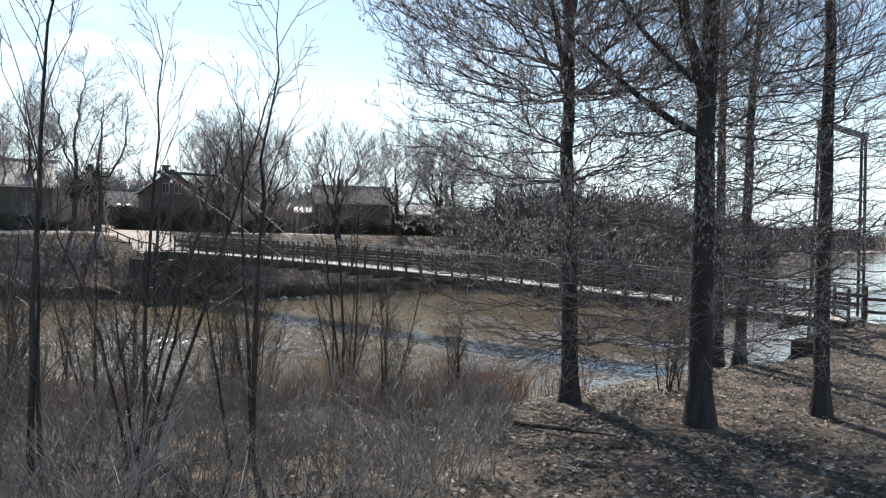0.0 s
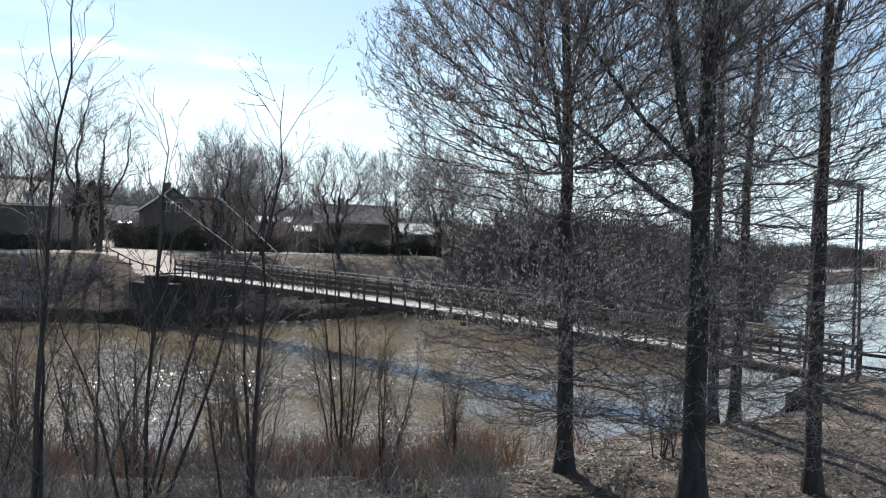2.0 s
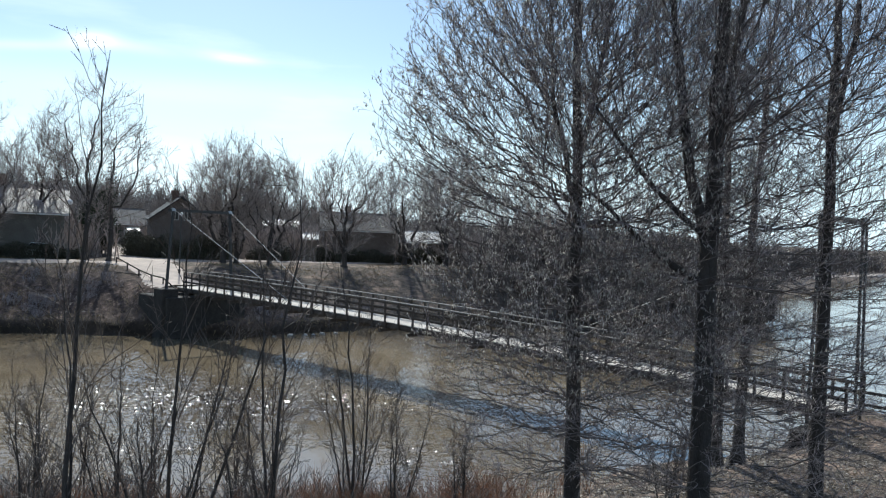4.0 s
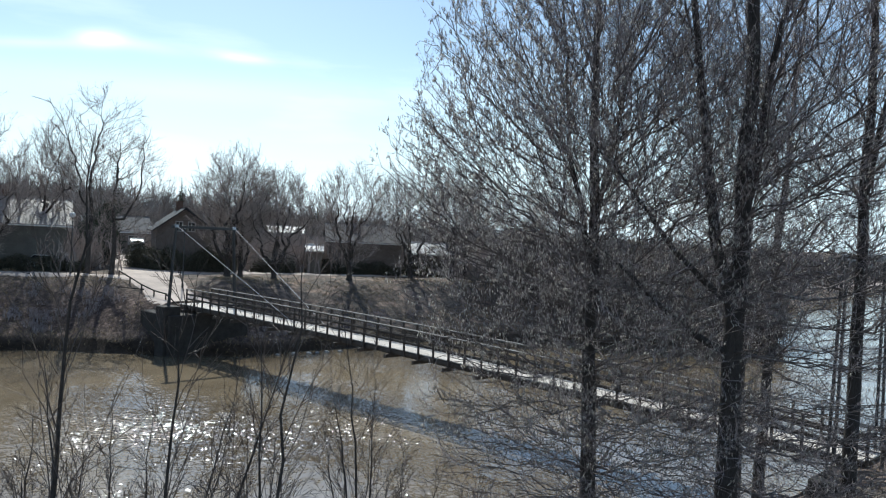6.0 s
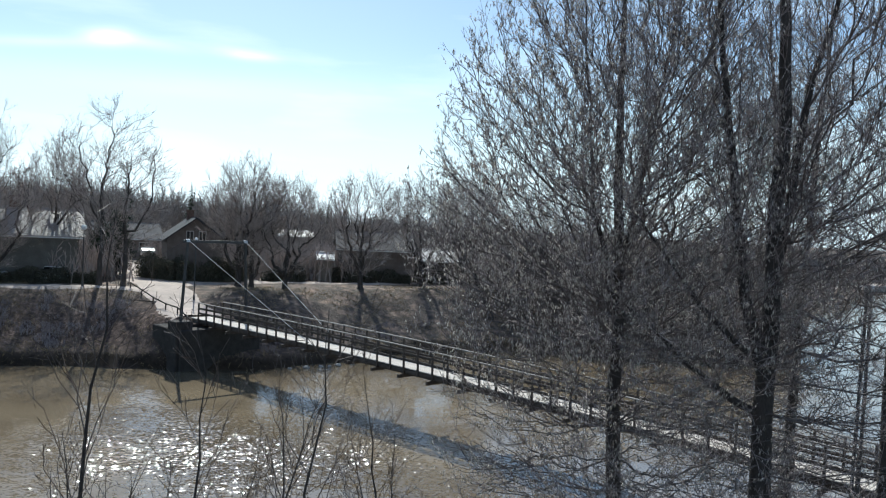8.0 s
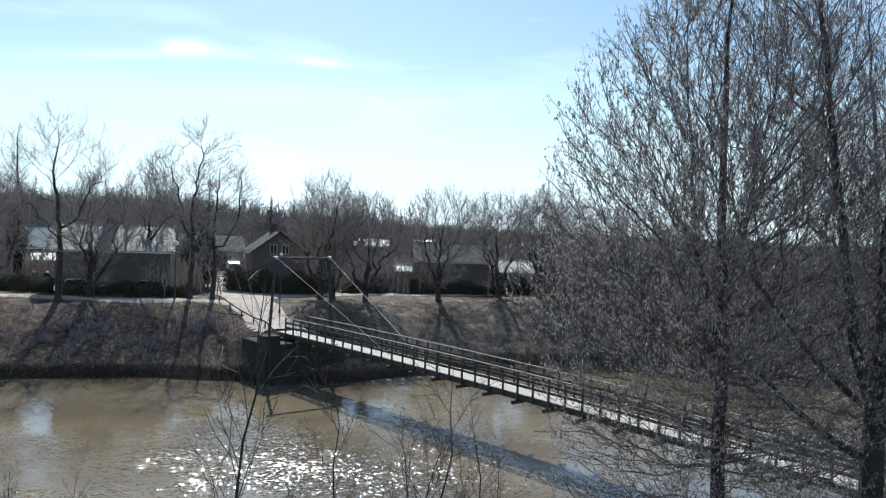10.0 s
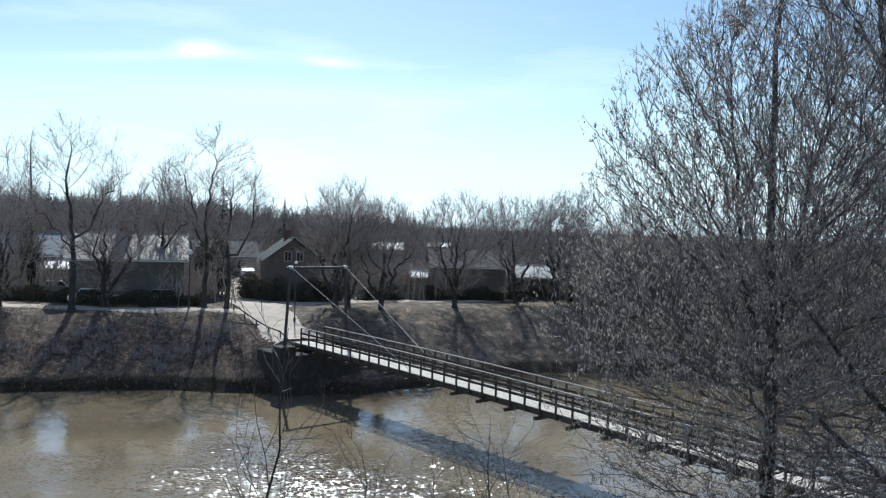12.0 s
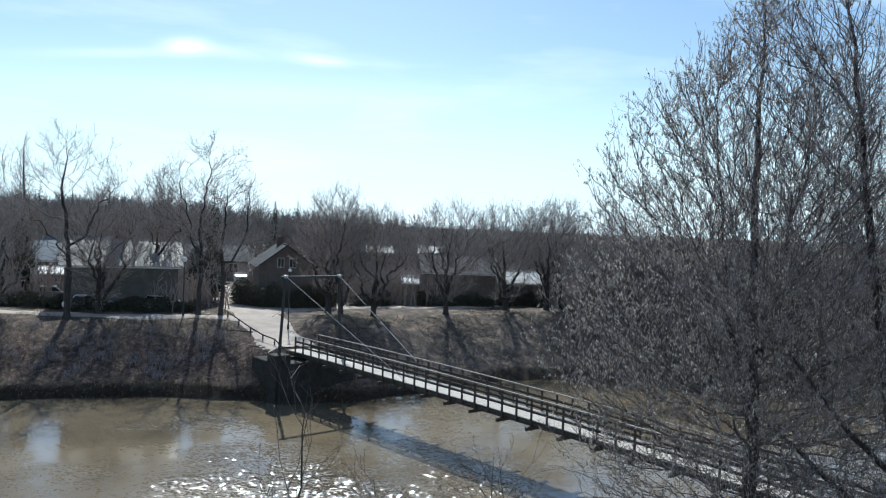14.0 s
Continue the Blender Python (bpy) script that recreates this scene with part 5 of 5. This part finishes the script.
undergrowth("undergrowth", "tangle of thin bare shoots covering the near bank", 7000, (-20, 1.5, 5.5, 24), 1.8, M_SHOOT, 41, "undergrowth", 0.42, 0.007, 6, brush_zone)
undergrowth("brown_brush", "rust-brown dry brush growing in clumps on the near bank", 3600, (-14, 3, 15, 25), 1.9, M_REED, 46, "brush", 0.4, 0.007, 4,
            lambda x, y: brush_clumps(x, y) & (along_across(x, y)[1] < np.interp(along_across(x, y)[0], *zip(*NEAR_SHORE)) + 0.3))
undergrowth("reed_bed", "rust-brown dry reeds and grass along the shore", 5000, (-20, 6, 14, 34), 1.75, M_REED, 42, "reeds", 0.3, 0.009, 0, shore_zone)
undergrowth("shore_grass", "dry grass fringe along the far water line", 6000, (-55, 6, 48, 84), 0.5, M_GRASS_BLADE, 43, "grass", 0.5, 0.02, 0,
            lambda x, y: (np.abs(along_across(x, y)[1] - np.interp(along_across(x, y)[0], *zip(*FAR_SHORE)) - 1.0) < 1.2))


undergrowth("bank_grass", "tussocks of dead grass over the far river bank", 15000, (-56, 4, 52, 90), 0.42, M_GRASS_BLADE, 47, "grass", 0.8, 0.018, 0,
            lambda x, y: (np.abs(along_across(x, y)[1] - np.interp(along_across(x, y)[0], *zip(*FAR_SHORE)) - 8) < 8) & (wobble(x * 0.6, y * 0.6) > -0.2) & (polyline_distance(x, y, ROAD)[0] > 2.8))


def open_zone(x, y):
    a, q = along_across(x, y)
    near = np.interp(a, *zip(*NEAR_SHORE)) - q
    return (near > 0.3) & (x > -2 - (y - 8) * 0.1)


undergrowth("grass_tufts", "short dry grass among the alders", 16000, (-4, 22, 7, 30), 0.16, M_GRASS_BLADE, 44, "grass", 0.8, 0.006, 0, open_zone)


def litter(count, area, seed):
    """Curled fallen leaves lying on the ground."""
    rng = np.random.default_rng(seed)
    x, y = rng.uniform(area[0], area[1], count), rng.uniform(area[2], area[3], count)
    ok = open_zone(x, y)
    x, y = x[ok], y[ok]
    n = len(x)
    c = np.stack([x, y, land(x, y) + 0.02], -1)
    a = rng.uniform(0, 6.283, n)
    d1 = np.stack([np.cos(a), np.sin(a), rng.normal(size=n) * 0.35], -1) * rng.uniform(0.03, 0.075, (n, 1))
    d2 = np.stack([-np.sin(a), np.cos(a), rng.normal(size=n) * 0.35], -1) * rng.uniform(0.02, 0.05, (n, 1))
    v = np.stack([c - d1, c + d2 + [0, 0, 0.012], c + d1, c - d2 + [0, 0, 0.012]], 1).reshape(-1, 3)
    return tagged(new("leaf_litter", mesh_from("leaf_litter", v, np.arange(n * 4).reshape(-1, 4), M_LEAF)), "pale fallen leaves strewn over the grass", "leaf litter", kind="stuff")


litter(14000, (-3, 18, 7.5, 28), 45)


# ---- street lamps, cars and small things ----
def street_lamp(x, y, height, label, globe=0.24):
    root = thing("street_lamp", label, "street lamp", on_land(x, y, 0.05))
    part("post", rod(rod(bmesh.new(), (0, 0, 0), (0, 0, height), 0.06, 0.045), (0, 0, 0), (0, 0, 0.5), 0.1), M_STEEL_DARK, root)
    bm = bmesh.new()
    bmesh.ops.create_uvsphere(bm, u_segments=16, v_segments=10, radius=globe, matrix=Matrix.Translation((0, 0, height + globe * 0.85)))
    part("globe", bm, M_GLOBE, root, "white opal globe")
    part("collar", rod(bmesh.new(), (0, 0, height - 0.08), (0, 0, height + 0.02), 0.11), M_STEEL_DARK, root)
    return root


street_lamp(-33.2, 70.2, 5.0, "pale street lamp with a white globe by the path")
street_lamp(-23.6, 70.6, 5.2, "pale street lamp with a white globe by the lane", 0.15)


def car(x, y, turn, paint, label):
    root = thing("car", label, "car", on_land(x, y, 0.0), turn)
    bm = boxes((-2.1, 2.1, -0.85, 0.85, 0.3, 0.85), bevel=0.12)
    v = [bm.verts.new(p) for p in ((-1.5, -0.78, 0.84), (1.1, -0.78, 0.84), (1.1, 0.78, 0.84), (-1.5, 0.78, 0.84), (-1.05, -0.64, 1.42), (0.45, -0.64, 1.42), (0.45, 0.64, 1.42), (-1.05, 0.64, 1.42))]
    for f in ((4, 5, 6, 7), (0, 1, 5, 4), (2, 3, 7, 6), (1, 2, 6, 5), (3, 0, 4, 7)):
        bm.faces.new([v[i] for i in f])
    part("body", bm, paint, root)
    for side in (-1, 1):
        bm = bmesh.new()
        w = [bm.verts.new((px, side * py, pz)) for px, py, pz in ((-1.3, 0.775, 0.92), (0.9, 0.775, 0.92), (0.42, 0.67, 1.36), (-1.0, 0.67, 1.36))]
        bm.faces.new(w)
        bmesh.ops.solidify(bm, geom=list(bm.faces), thickness=0.02)
        part("side_window", bm, M_GLASS, root)
        for px in (-1.3, 1.3):
            wheel = part("wheel", rod(bmesh.new(), (px, side * 0.7, 0.32), (px, side * 0.88, 0.32), 0.32, sides=16), M_TYRE, root)
            part("rim", rod(bmesh.new(), (px, side * 0.875, 0.32), (px, side * 0.895, 0.32), 0.19, sides=12), M_STEEL, wheel)
    for a, b in (((1.08, 0.88), (0.5, 1.38)), ((-1.48, 0.88), (-1.08, 1.38))):
        bm = bmesh.new()
        o = 0.015 if a[0] > 0 else -0.015
        w = [bm.verts.new(p) for p in ((a[0] + o, -0.66, a[1]), (a[0] + o, 0.66, a[1]), (b[0] + o, 0.58, b[1]), (b[0] + o, -0.58, b[1]))]
        bm.faces.new(w)
        part("windscreen", bm, M_GLASS, root)
    return root


car(-42.8, 71.2, 20, M_CAR_WHITE, "white car parked in front of the long house")
car(-37.4, 74.6, 65, M_CAR_WHITE, "pale car parked beside the long house")
car(-51.0, 78.6, 30, M_CAR_WHITE, "pale car parked by the carport")


def flagpole(x, y, height):
    root = thing("flagpole", "slim white flagpole in a garden", "flagpole", on_land(x, y, 0.05))
    part("pole", rod(bmesh.new(), (0, 0, 0), (0, 0, height), 0.06, 0.03), M_WHITE, root)
    part("foot", boxes((-0.15, 0.15, -0.15, 0.15, 0, 0.5), bevel=0.02), M_CONCRETE, root)
    part("knob", rod(bmesh.new(), (0, 0, height), (0, 0, height + 0.12), 0.07, 0.03), M_WHITE, root)
    return root


flagpole(-57.5, 86.0, 8.0)


def board_fence(x0, y0, x1, y1, height, label):
    root = thing("fence", label, "fence")
    n = int(math.hypot(x1 - x0, y1 - y0) / 0.3)
    d = Vector((x1 - x0, y1 - y0, 0)).normalized()
    for i in range(n):
        x, y = x0 + (x1 - x0) * (i + 0.5) / n, y0 + (y1 - y0) * (i + 0.5) / n
        z = land_z(x, y)
        part("board", beam(bmesh.new(), (x, y, z - 0.05), (x, y, z + height), 0.03, 0.27, d), M_WALL_TAN, root)
    return root


board_fence(-58.5, 73.2, -46.5, 74.0, 1.3, "grey board fence by the neighbouring plot")


def boulder(x, y, r, seed):
    rng = random.Random(seed)
    bm = bmesh.new()
    bmesh.ops.create_icosphere(bm, subdivisions=2, radius=r)
    for v in bm.verts:
        v.co *= rng.uniform(0.8, 1.15)
        v.co.z *= 0.6
    me = bpy.data.meshes.new("stone")
    bm.to_mesh(me)
    bm.free()
    me.materials.append(M_STONE)
    ob = tagged(new("stone", me), "pale rough stone at the foot of the bank", "stone", group="stones on the far shore")
    ob.matrix_basis = pose(x, y, max(land_z(x, y), WATER_Z) + r * 0.15, 0, 0, seed * 40)


for n, (x, y, r) in enumerate(((-12.2, 62.9, 0.28), (-11.2, 63.6, 0.22), (-10.0, 64.6, 0.26), (-13.3, 62.2, 0.18), (-9.0, 65.4, 0.2), (-10.6, 64.1, 0.17))):
    boulder(x, y, r, n)


def branch_on_ground(x, y, size, turn, seed):
    rng = np.random.default_rng(seed)
    P, R = trunk_line(rng, size, (0, 0), 0.05, 9, 0.03, 0.01, 1.0)
    L, RL = sprout(rng, P, R, 8, 0.2, 0.95, 0.3, 40, 4, 0.1, 0.02, 0.006, 0.05)
    v, f = joined(tubes(P, R, 7), tubes(L, RL, 4))
    ob = tagged(new("fallen_branch", mesh_from("fallen_branch", v, f, M_BARK, True)), "dead fallen branch lying on the grass", "branch")
    ob.matrix_basis = Matrix.Translation(on_land(x, y, -0.06)) @ Matrix.Rotation(radians(turn), 4, "Z") @ Matrix.Rotation(radians(84), 4, "X")


branch_on_ground(1.6, 17.0, 2.6, 40, 1)
branch_on_ground(-26.0, 68.2, 2.4, -60, 2)
branch_on_ground(-18.6, 69.5, 2.6, 200, 3)
